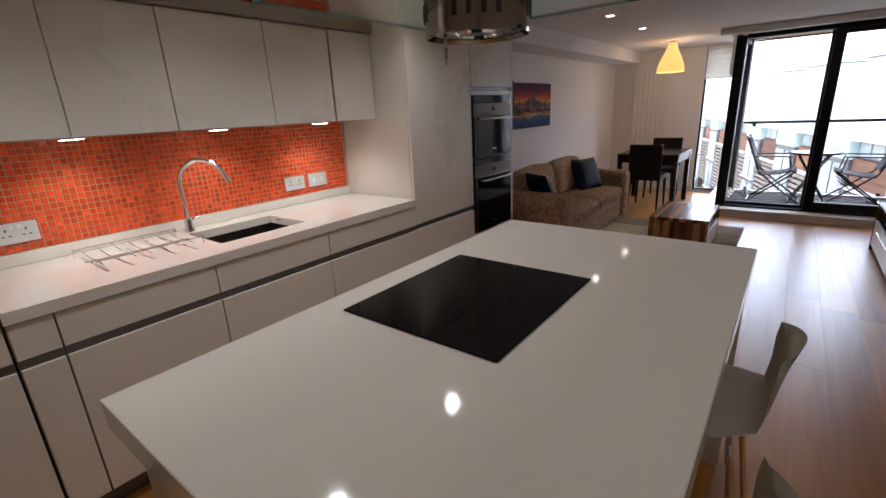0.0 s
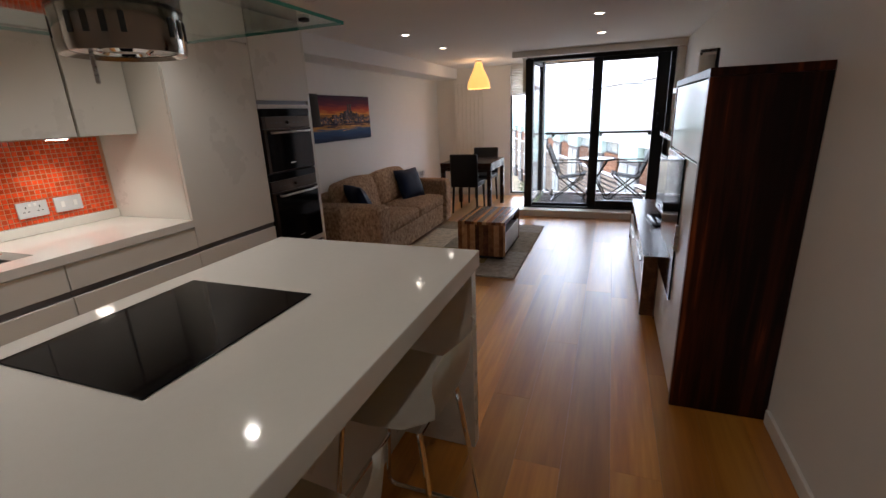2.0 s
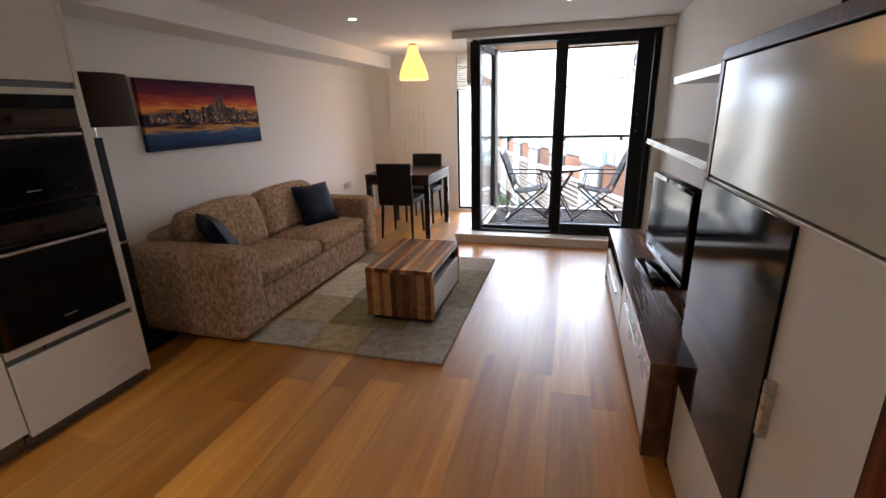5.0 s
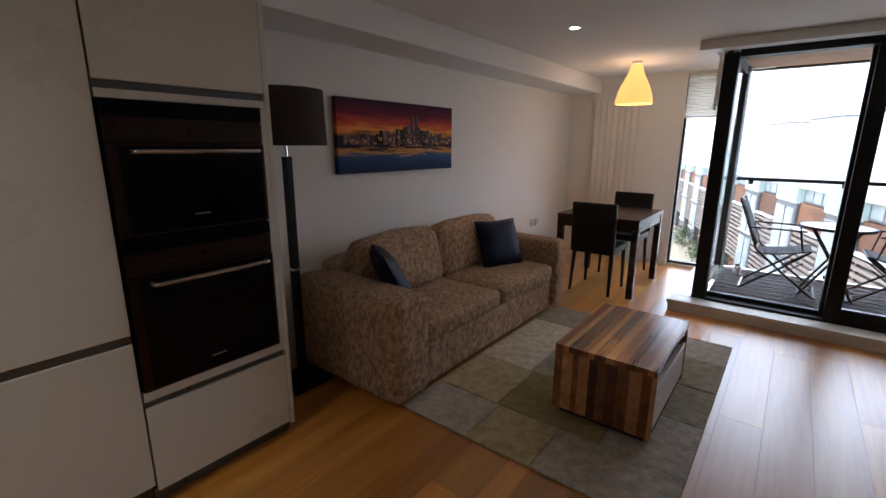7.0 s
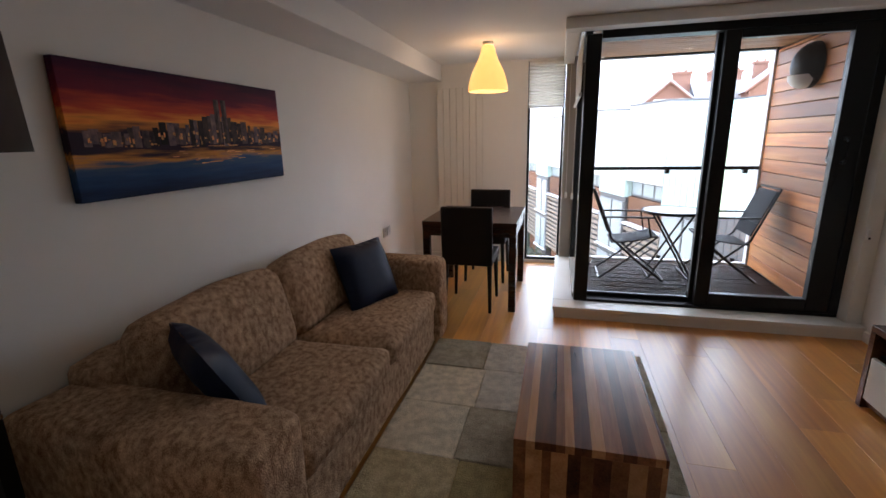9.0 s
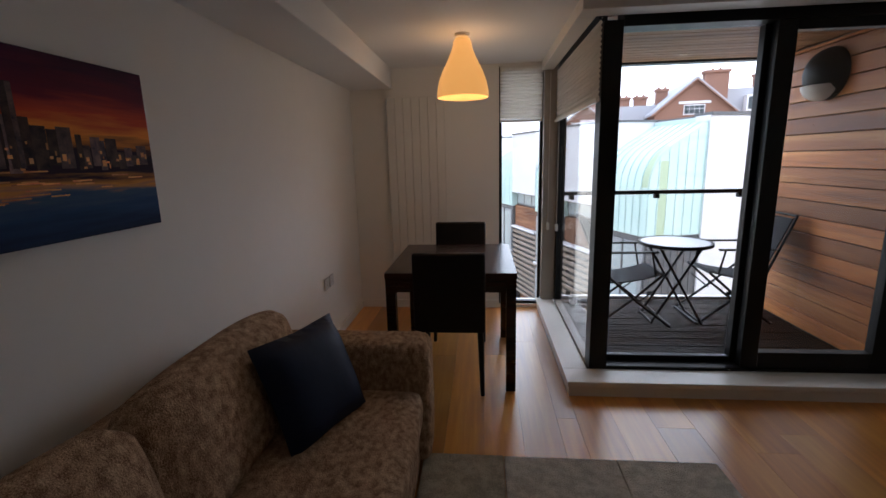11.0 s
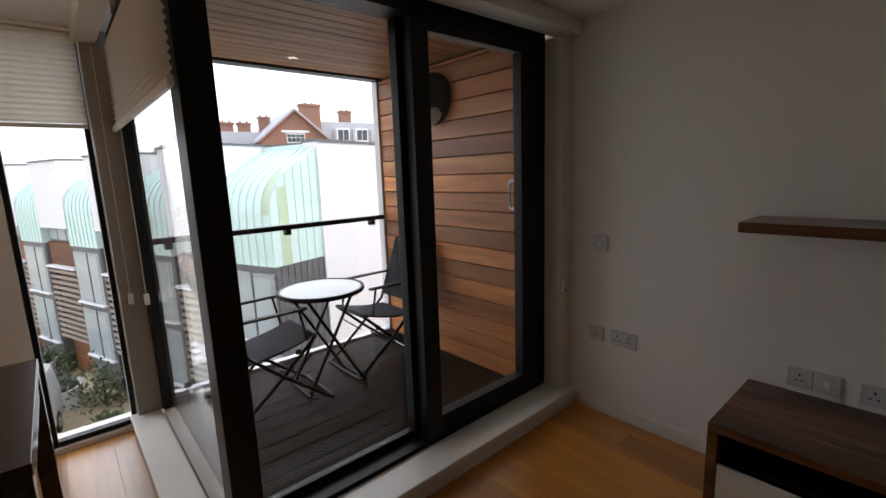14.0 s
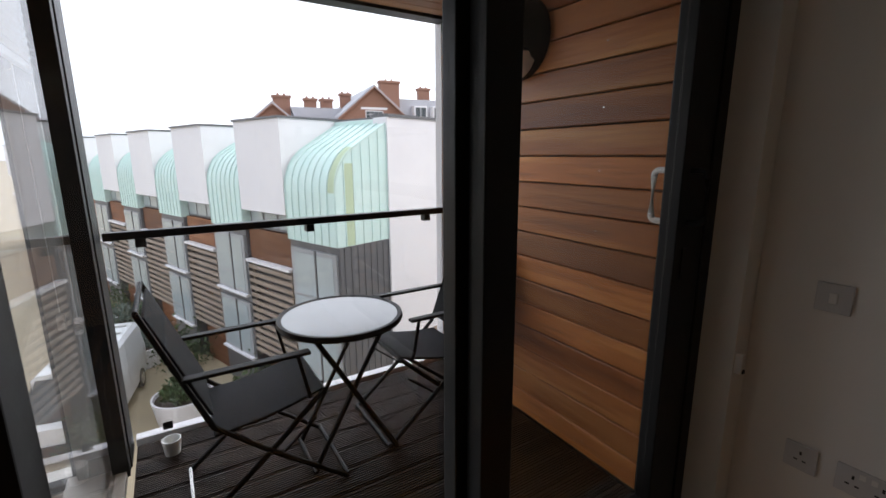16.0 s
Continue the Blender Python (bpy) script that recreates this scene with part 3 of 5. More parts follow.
struct("cabinet_cornice", boxm(-1.50, -1.32, 1.535, 3.546, 1.937, 2.0), material("taupe_lacquer", (.30, .26, .21), .4), "taupe board above the wall cabinets")


def under_light(y):
    t = thing("cabinet_light", "small lit spotlight under the wall cabinet", "cabinet light", "lights under the wall cabinets", at=(-1.45, y, 1.43))
    part("housing", boxm(-.035, .035, -.045, .045, -.014, -.001, .004), STEEL, t)
    part("lens", boxm(-.026, .026, -.036, .036, -.0165, -.0145), BULB, t)
    ld = bpy.data.lights.new("cabinet_beam", "SPOT")
    ld.energy, ld.spot_size, ld.spot_blend, ld.shadow_soft_size, ld.color = 1.15, radians(140), .7, .025, (1.0, .92, .80)
    new("cabinet_beam", ld).matrix_world = pose(-1.45, y, 1.405)


for y in (1.94, 2.54, 3.17):
    under_light(y)


def socket(kind, x, y, z, face, w=.146, h=.086, gangs=2, label="white plastic double wall socket"):
    """A wall plate; face is +1 on the left wall, -1 on the right wall."""
    t = thing("wall_socket" if kind != "switch" else "wall_switch", label, "socket" if kind != "switch" else "switch", at=(x, y, z), rz=0 if face > 0 else 180)
    part("plate", boxm(.0005, .010, -w / 2, w / 2, -h / 2, h / 2, .003), SOCKETP, t)
    for g in range(gangs):
        c = (g - (gangs - 1) / 2) * .066
        if kind == "switch":
            part("rocker", boxm(.010, .014, c - .010, c + .010, -.016, .016, .002), PLASTIC, t)
            continue
        for dy, dz, a, b in ((0, .014, .003, .006), (-.011, -.010, .005, .0025), (.011, -.010, .005, .0025)):
            part("pin_slot", boxm(.0101, .0106, c + dy - a, c + dy + a, dz - b, dz + b), SLOT, t)
        if gangs == 2:
            part("rocker", boxm(.010, .013, c - .007 + .02 * (1 - 2 * g), c + .007 + .02 * (1 - 2 * g), .018, .034, .001), PLASTIC, t)


socket("socket", WL + .011, 1.72, 1.05, 1)
socket("socket", WL + .011, 3.09, 1.05, 1)
socket("switch", WL + .011, 3.27, 1.05, 1, label="white plastic double switch plate on the mosaic")
socket("switch", WR, 7.79, 1.0, -1, .086, .086, 1, "single white switch plate")
socket("socket", WR, 7.80, .475, -1, .086, .086, 1, "single white wall socket")
socket("socket", WR, 7.64, .475, -1)
for y in (6.87, 6.78, 6.64, 6.55):
    socket("socket" if y != 6.78 else "switch", WR, y, .515, -1, .086, .086, 1, "square white outlet plate above the media unit")
socket("socket", WL, 8.60, .50, 1, .086, .086, 1, "single white wall socket by the sofa")
socket("socket", WL, 8.71, .50, 1, .086, .086, 1, "single white wall socket by the sofa")
socket("socket", WL, 5.02, .48, 1, .086, .086, 1, "single white wall socket behind the floor lamp")


def oven_tower():
    x, y0, y1 = -1.06, 4.247, 4.86
    t = thing("oven_housing", "tall cream cabinet housing two built-in ovens", "cabinet", "kitchen units along the wall")
    part("side_panel", boxm(WL + .003, x, y1 - .022, y1, .06, 2.2, .001, 1), CREAM, t)
    part("back_body", boxm(WL + .003, x - .06, y0, y1 - .023, .10, 2.19), EDGE, t)
    part("plinth", boxm(WL + .003, x - .05, y0, y1 - .001, 0, .058), GAPM, t)
    part("drawer_front", boxm(x - .02, x, y0 + .003, y1 - .024, .075, .43, .0015, 1), CREAM, t)
    part("finger_recess", boxm(x - .05, x - .02, y0 + .001, y1 - .023, .431, .46), GAPM, t)
    part("lower_filler", boxm(x - .02, x, y0 + .003, y1 - .024, .461, .497), CREAM, t)
    part("upper_filler", boxm(x - .02, x, y0 + .003, y1 - .024, 1.552, 1.58), CREAM, t)
    part("upper_recess", boxm(x - .05, x - .02, y0 + .001, y1 - .023, 1.581, 1.608), GAPM, t)
    part("upper_door", boxm(x - .02, x, y0 + .003, y1 - .024, 1.609, 2.19, .0015, 1), CREAM, t)
    part("side_filler", boxm(x - .02, x, y1 - .050, y1 - .0235, .498, 1.55), CREAM, t)
    for nm, z0, z1, lab in (("compact_oven", 1.085, 1.55, "black built-in compact oven with steel control strip"), ("oven", .50, 1.08, "black built-in oven with steel frame and bar handle")):
        o = thing(nm, lab, "oven", "built-in ovens")
        a, b = y0 + .008, y1 - .053
        part("body", boxm(x - .055, x - .002, a, b, z0, z1), BLACKM, o)
        top = z1 - (.055 if nm == "compact_oven" else .05)
        part("trim_strip", boxm(x - .001, x + .012, a, b, top, z1, .002), BLACK, o)
        c = part("control_panel", boxm(x - .001, x + .010, a, b, top - .085, top - .002, .002), DARKSTEEL, o)
        ym = (a + b) / 2
        part("knob", cylm((x + .010, ym, top - .045), (x + .03, ym, top - .045), .013, .012, 20), DARKSTEEL, c, smooth=True)
        for k in range(8):
            q = a + .10 + k * (b - a - .2) / 7
            if abs(q - ym) > .03:
                part("button", boxm(x + .010, x + .0115, q - .012, q + .012, top - .05, top - .042), SLOT, c)
        d = part("door", boxm(x - .001, x + .016, a, b, z0 + .004, top - .088, .003), DARKSTEEL, o)
        part("door_glass", boxm(x + .0162, x + .019, a + .03, b - .012, z0 + .012, top - .098, .001, 1), BLACK, d)
        hz = top - .115
        part("bar_handle", tube(rounded([(x + .019, a + .07, hz), (x + .055, a + .07, hz), (x + .055, b - .04, hz), (x + .019, b - .04, hz)], .015), .008, 10), STEEL, d, "brushed steel bar handle", True)
        part("badge", boxm(x + .0191, x + .0195, ym - .03, ym + .03, z0 + .06, z0 + .066), STEEL, d)


oven_tower()


def island():
    t = thing("kitchen_island", "kitchen island with thick white quartz top", "kitchen island")
    part("top", boxm(-.20, .812, 1.565, 3.30, .85, .92, .004), QUARTZ, t, "thick white quartz slab")
    part("end_panel", boxm(-.17, .80, 3.215, 3.275, 0, .849), CREAM, t)
    part("end_panel", boxm(-.17, .50, 1.60, 1.64, 0, .849), CREAM, t)
    part("back_panel", boxm(.42, .45, 1.641, 3.214, 0, .849), CREAM, t)
    part("body", boxm(-.13, .419, 1.641, 3.214, .10, .849), EDGE, t)
    for k in range(3):
        y0 = 1.641 + k * .524
        part("drawer_front", boxm(-.152, -.131, y0 + .002, y0 + .522, .735, .845), CREAM, t)
        part("drawer_front", boxm(-.152, -.131, y0 + .002, y0 + .522, .105, .70), CREAM, t)
    part("plinth", boxm(-.10, .418, 1.642, 3.213, 0, .099), GAPM, t)
    h = thing("induction_hob", "frameless black glass induction hob in the island top", "hob")
    part("glass", boxm(-.095, .415, 2.125, 2.705, .9203, .9255, .002, 1), HOB, h)


island()


def hood():
    x, y = .18, 2.44
    t = thing("extractor_hood", "round polished steel island extractor with glass canopy", "cooker hood", at=(x, y, 0))
    part("drum", lathe([(.110, 1.638), (.130, 1.63), (.133, 1.642), (.133, 1.80), (.105, 1.82), (.105, CZ - .002)], 48), HOODSTEEL, t, smooth=True)
    part("filter", lathe([(0, 1.640), (.06, 1.642), (.110, 1.639)], 32), STEEL, t, smooth=True)
    part("lamp_trim", lathe([(.045, 1.639), (.05, 1.633), (.06, 1.639)], 32), CHROME, t, smooth=True)
    part("band", lathe([(.134, 1.722), (.136, 1.724), (.136, 1.730), (.134, 1.732)], 48), BLACKM, t, smooth=True)
    for k in range(24):
        if k % 6 < 4:
            a = radians(k * 15 + 10)
            bm = boxm(.131, .1355, -.006, .006, 1.662, 1.705, .0015)
            bmesh.ops.rotate(bm, verts=bm.verts, matrix=Matrix.Rotation(a, 3, "Z"))
            part("vent_slot", bm, SLOT, t)
    g = part("canopy", boxm(-.38, .38, -.38, .38, 1.718, 1.726), CANOPY_GLASS, t, "clear glass canopy with green edge")
    for b in ((-.3805, -.38, -.38, .38), (.38, .3805, -.38, .38), (-.38, .38, -.3805, -.38), (-.38, .38, .38, .3805)):
        part("canopy_edge", boxm(*b, 1.718, 1.727), GREEN_EDGE, g)
    for a in (-.25, .25):
        part("clip", boxm(.33, .35, a - .01, a + .01, 1.710, 1.718), BLACKM, g)
    part("pull_rod", cylm((-.08, -.03, 1.57), (-.08, -.03, 1.64), .005, n=10), STEEL, t)


hood()


def stool(x, y):
    t = thing("bar_stool", "ivory plastic bar stool with chrome sled base", "bar stool", "stools at the island", at=(x, y, 0))
    bm = bmesh.new()
    rows = []
    prof = [(-.21, .625), (-.19, .640), (-.10, .632), (0, .625), (.09, .625), (.145, .635), (.180, .665), (.198, .72), (.208, .78), (.222, .84), (.238, .875)]
    for i, (px, pz) in enumerate(prof):
        row = []
        for j in range(13):
            s = (j - 6) / 6
            wide = (.185, .205, .208, .205, .195, .165, .150, .168, .188, .180, .125)[i]
            curl = .022 * s * s if i < 6 else 0
            wrap = -.045 * s * s * max(0, (i - 5) / 5)
            dip = -.022 * s * s * max(0, i - 8) / 2
            row.append(bm.verts.new((px + wrap, s * wide, pz + curl + dip)))
        rows.append(row)
    for a, b in zip(rows, rows[1:]):
        for k in range(12):
            bm.faces.new((a[k], a[k + 1], b[k + 1], b[k]))
    bmesh.ops.solidify(bm, geom=bm.faces[:], thickness=.022)
    sh = part("shell", bm, STOOL, t, smooth=True)
    for s in (-1, 1):
        p = [(.12, s * .15, .612), (.20, s * .20, .012), (-.20, s * .20, .012), (-.13, s * .15, .612)]
        part("sled_leg", tube(rounded(p, .05), .009, 8), CHROME, t, smooth=True)
    part("crossbar", tube([(-.165, -.178, .28), (-.165, .178, .28)], .008, 8), CHROME, t, smooth=True)
    part("crossbar", tube([(.12, -.15, .60), (.12, .15, .60)], .008, 8), CHROME, t, smooth=True)
    part("crossbar", tube([(-.13, -.15, .60), (-.13, .15, .60)], .008, 8), CHROME, t, smooth=True)
    return t


st = stool(.72, 2.70)
copy_thing(st, pose(.715, 2.07, 0))


# ---- living space ----
def pillow(x0, x1, y0, y1, z0, z1, soft=.05, puff=.02, seed=0, n=14):
    """A stuffed block: a cube grid with rounded edges, swollen faces and shallow dents."""
    bm = bmesh.new()
    bmesh.ops.create_cube(bm, size=2)
    bmesh.ops.subdivide_edges(bm, edges=bm.edges[:], cuts=n, use_grid_fill=True)
    c = Vector(((x0 + x1) / 2, (y0 + y1) / 2, (z0 + z1) / 2))
    h = Vector(((x1 - x0) / 2, (y1 - y0) / 2, (z1 - z0) / 2))
    for v in bm.verts:
        u = v.co.copy()
        p = Vector((u.x * h.x, u.y * h.y, u.z * h.z))
        core = Vector([max(-(h[k] - soft), min(h[k] - soft, p[k])) for k in range(3)])
        d = p - core
        if d.length > 1e-6:
            p = core + d.normalized() * min(d.length, soft)
        for k in range(3):
            i, j = (k + 1) % 3, (k + 2) % 3
            if abs(u[k]) > .99:
                p[k] += math.copysign(puff, u[k]) * (1 - u[i] ** 2) * (1 - u[j] ** 2)
        q = noise.noise_vector(Vector((p.x * 4 + seed, p.y * 4, p.z * 4)))
        v.co = c + p + q * .006
    return bm


def sofa():
    t = thing("sofa", "two-seat sofa in mottled brown chenille", "sofa", at=(0, 0, 0))
    part("base", pillow(-1.60, -.80, 5.50, 7.24, .03, .295, .02, .002, 1), FABRIC, t, smooth=True)
    part("back", pillow(-1.66, -1.44, 5.48, 7.24, .03, .69, .06, .01, 2), FABRIC, t, smooth=True)
    part("arm", pillow(-1.66, -.75, 5.27, 5.555, .03, .62, .055, .006, 3), FABRIC, t, smooth=True)
    part("arm", pillow(-1.66, -.755, 7.215, 7.44, .03, .615, .055, .006, 4), FABRIC, t, smooth=True)
    for k, (y0, y1) in enumerate(((5.56, 6.36), (6.37, 7.215))):
        part("seat_cushion", pillow(-1.40, -.775, y0, y1, .285, .425, .045, .016, 5 + k), FABRIC, t, smooth=True)
        c = pillow(-.09, .09, y0 + .005, y1 - .005, -.01, .405, .07, .03, 9 + k)
        bmesh.ops.rotate(c, verts=c.verts, matrix=Matrix.Rotation(radians(-14), 3, "Y"))
        bmesh.ops.translate(c, verts=c.verts, vec=(-1.34, 0, .40))
        part("back_cushion", c, FABRIC, t, smooth=True)
    for x in (-1.55, -.92):
        for y in (5.36, 7.34):
            part("foot", cylm((x, y, 0), (x, y, .035), .02), BLACKM, t)


sofa()


def scatter_cushion(x, y, z, rx, ry, rz):
    bm = bmesh.new()
    n, s = 12, .205
    top, bot = [], []
    for i in range(n + 1):
        a, b = [], []
        for j in range(n + 1):
            u, v = 2 * i / n - 1, 2 * j / n - 1
            pinch = 1 - .06 * ((1 - abs(u)) * (abs(v) ** 3) + (1 - abs(v)) * (abs(u) ** 3))
            h = .068 * (max(0, 1 - u ** 4) * max(0, 1 - v ** 4)) ** .6 + .004 * noise.noise(Vector((u * 3, v * 3, 1)))
            a.append(bm.verts.new((u * s * pinch, v * s * pinch, h)))
            b.append(bm.verts.new((u * s * pinch, v * s * pinch, -h)))
        top.append(a)
        bot.append(b)
    for i in range(n):
        for j in range(n):
            bm.faces.new((top[i][j], top[i + 1][j], top[i + 1][j + 1], top[i][j + 1]))
            bm.faces.new((bot[i][j], bot[i][j + 1], bot[i + 1][j + 1], bot[i + 1][j]))
    bmesh.ops.remove_doubles(bm, verts=bm.verts, dist=.003)
    ob = part("scatter_cushion", bm, NAVY, smooth=True)
    ob.matrix_world = pose(x, y, z, rx, ry, rz)
    tagged(ob, "navy blue satin scatter cushion on the sofa", "cushion", "sofa cushions")


scatter_cushion(-1.16, 5.66, .605, 0, 64, 58)
scatter_cushion(-1.15, 6.93, .605, 0, 66, -22)


def rug():
    t = thing("rug", "patchwork pile rug in cream, grey and olive", "rug")
    x0, x1, y0, y1 = -.80, .55, 5.35, 7.34
    rows = [(y0, 5.69), (5.69, 6.14), (6.14, 6.55), (6.55, 6.96), (6.96, y1)]
    cols = [(x0, -.37, -.02, x1), (x0, -.39, .17, x1), (x0, -.42, -.05, x1), (x0, -.40, .20, x1), (x0, -.42, .10, x1)]
    order = [(3, 4, 3), (4, 2, 3), (0, 1, 1), (0, 3, 1), (1, 3, 3)]
    for j, (a, b) in enumerate(rows):
        for i in range(3):
            part("patch", boxm(cols[j][i] + .001, cols[j][i + 1] - .001, a + .001, b - .001, .001, .014 + .0015 * ((i + 2 * j) % 3), .004, 1), RUGS[order[j][i]], t)


rug()


def coffee_table():
    x0, x1, y0, y1, zt = -.125, .365, 5.81, 6.57, .41
    t = thing("coffee_table", "low striped walnut coffee table with white gloss drawer", "coffee table")
    rnd = random.Random(4)
    def stripes(axis_fn, a, b, prefix):
        p = a
        last = -1
        while p < b - .001:
            w = min(rnd.choice((.03, .042, .055, .07)), b - p)
            k = rnd.choice([q for q in (0, 1, 1, 2) if q != last] or [0])
            last = k
            axis_fn(p, p + w, STRIPES[k])
            p += w
    stripes(lambda a, b, m: part("top_board", boxm(a, b, y0, y1, zt - .03, zt), m, t), x0, x1, "top")
    stripes(lambda a, b, m: part("end_board", boxm(a, b, y0, y0 + .03, .055, zt - .031), m, t), x0, x1 - .0, "end")
    stripes(lambda a, b, m: part("end_board", boxm(a, b, y1 - .03, y1, .055, zt - .031), m, t), x0, x1 - .0, "end")
    part("back_panel", boxm(x0, x0 + .025, y0 + .031, y1 - .031, .055, zt - .031), WALNUT_Y, t)
    part("shelf_board", boxm(x0 + .026, x1 - .004, y0 + .031, y1 - .031, .055, .08), WALNUT_Y, t)
    d = part("drawer", boxm(x1 - .022, x1 - .003, y0 + .032, y1 - .032, .085, .29, .002), PLASTIC, t, "white high-gloss drawer front")
    part("drawer_box", boxm(x0 + .03, x1 - .023, y0 + .034, y1 - .034, .085, .27), PLASTIC, d)
    part("recess", boxm(x0 + .03, x1 - .06, y0 + .034, y1 - .034, .295, zt - .032), BLACKM, t)
    part("plinth", boxm(x0 + .03, x1 - .03, y0 + .04, y1 - .04, .015, .054), BLACKM, t)


coffee_table()


def floor_lamp(x, y):
    t = thing("floor_lamp", "floor lamp with dark pole and brown drum shade", "floor lamp", at=(x, y, 0))
    part("base", boxm(-.13, .13, -.13, .13, 0, .025, .005), BLACKM, t)
    part("pole", boxm(-.02, .02, -.02, .02, .026, .70, .002), BLACKM, t)
    part("joint", boxm(-.021, .021, -.021, .021, .701, .715), CHROME, t)
    part("pole", boxm(-.02, .02, -.02, .02, .716, 1.34, .002), BLACKM, t)
    part("neck", cylm((0, 0, 1.341), (0, 0, 1.42), .008), CHROME, t)
    part("shade", lathe([(.218, 1.40), (.208, 1.685), (.204, 1.685), (.214, 1.40), (.218, 1.40)], 40), SHADE_BROWN, t, smooth=True)
    part("shade_ring", lathe([(.0, 1.425), (.010, 1.428), (.010, 1.434), (0, 1.436)], 12), CHROME, t)
    part("bulb", lathe([(0, 1.44), (.02, 1.45), (.03, 1.50), (.02, 1.54), (0, 1.55)], 12), PLASTIC, t, smooth=True)
    for a in (0, 120, 240):
        c, s = math.cos(radians(a)), math.sin(radians(a))
        part("spoke", cylm((0, 0, 1.43), (.212 * c, .212 * s, 1.43), .002, n=6), CHROME, t)


floor_lamp(-1.46, 5.18)


def wall_picture():
    x, y0, y1, z0, z1 = WL + .004, 5.69, 6.93, 1.21, 1.71
    t = thing("canvas_picture", "unframed canvas of a city skyline at sunset", "picture")
    part("canvas", boxm(x, x + .035, y0, y1, z0, z1, .002, 1), PAINTING, t)
    rnd = random.Random(11)
    bm, gl, rf = bmesh.new(), bmesh.new(), bmesh.new()
    zb = z0 + .20
    y = y0 + .05
    while y < y1 - .06:
        w = rnd.uniform(.016, .045)
        u = (y - y0) / (y1 - y0)
        h = rnd.uniform(.03, .075) + .07 * math.exp(-((u - .55) / .22) ** 2)
        box(bm, x + .0352, x + .0356 + rnd.uniform(0, .0004), y, y + w, zb + rnd.uniform(-.012, .008), zb + h)
        for k in range(2):
            q = y + rnd.uniform(0, w)
            zz = zb + rnd.uniform(-.01, h * .5)
            box(gl, x + .0361, x + .0364, q, q + rnd.uniform(.004, .014), zz, zz + rnd.uniform(.004, .02))
        y += w * rnd.uniform(.7, 1.3)
    for a in (.575, .615):
        yy = y0 + a * (y1 - y0)
        box(bm, x + .0357, x + .0362, yy, yy + .034, zb, zb + .21)
        box(bm, x + .0363, x + .0366, yy + .020, yy + .034, zb, zb + .208)
    for k in range(36):
        yy = y0 + rnd.gauss(.58, .17) * (y1 - y0)
        yy = min(max(yy, y0 + .05), y1 - .12)
        zz = z0 + rnd.uniform(.11, .19)
        box(rf, x + .0352, x + .0355, yy, yy + rnd.uniform(.02, .09), zz, zz + .004)
    tagged(part("painted_skyline", bm, SKYLINE, t), kind="stuff")
    tagged(part("painted_window_lights", gl, GLINT, t), kind="stuff")
    tagged(part("painted_reflections", rf, GLINT, t), kind="stuff")


wall_picture()


def radiator():
    t = thing("radiator", "tall white vertical panel radiator on the alcove wall", "radiator")
    n = 7
    for k in range(n):
        a = -1.36 + k * .52 / n
        part("panel", boxm(a, a + .52 / n - .003, YB - .055, YB - .03, .28, 1.95, .006), TRIM, t)
    part("back_sheet", boxm(-1.357, -.847, YB - .034, YB - .0305, .285, 1.945), TRIM, t)
    part("header", boxm(-1.34, -.86, YB - .03, YB - .012, 1.86, 1.90), TRIM, t)
    part("header", boxm(-1.34, -.86, YB - .03, YB - .012, .33, .37), TRIM, t)
    for x in (-1.2, -1.0):
        part("bracket", boxm(x - .015, x + .015, YB - .03, YB, 1.2, 1.24), TRIM, t)


radiator()


def dining_table():
    t = thing("dining_table", "dark espresso wooden dining table", "dining table")
    x0, x1, y0, y1 = -1.10, -.315, 7.96, 8.86
    part("tabletop", boxm(x0, x1, y0, y1, .715, .75, .003), DINING, t)
    part("apron", boxm(x0 + .06, x1 - .06, y0 + .01, y0 + .03, .63, .714), DINING, t)
    part("apron", boxm(x0 + .06, x1 - .06, y1 - .03, y1 - .01, .63, .714), DINING, t)
    part("apron", boxm(x0 + .01, x0 + .03, y0 + .06, y1 - .06, .63, .714), DINING, t)
    part("apron", boxm(x1 - .03, x1 - .01, y0 + .06, y1 - .06, .63, .714), DINING, t)
    for x in (x0 + .003, x1 - .062):
        for y in (y0 + .003, y1 - .062):
            part("leg", boxm(x, x + .058, y, y + .058, 0, .714, .002, 1), DINING, t)


dining_table()


def dining_chair():
    """Back at -y, seat towards +y."""
    t = thing("dining_chair", "black leather dining chair with a plain high back", "chair", "chairs round the dining table")
    part("seat", boxm(-.21, .21, -.18, .24, .40, .47, .02, 3), LEATHER, t, smooth=True)
    b = boxm(-.21, .21, -.025, .025, .40, .885, .018, 3)
    for v in b.verts:
        v.co.y -= .06 * max(0, v.co.z - .47)
    bmesh.ops.translate(b, verts=b.verts, vec=(0, -.195, 0))
    part("backrest", b, LEATHER, t, smooth=True)
    for x in (-.18, .18):
        for y, dy in ((-.17, -.04), (.20, .01)):
            part("leg", cylm((x * 1.06, y + dy, 0), (x, y, .405), .013, .020, 10), BLACKM, t)
    return t


ch = dining_chair()
ch.matrix_world = pose(-.71, 8.12, 0)
copy_thing(ch, pose(-.70, 8.93, 0, 0, 0, 180))


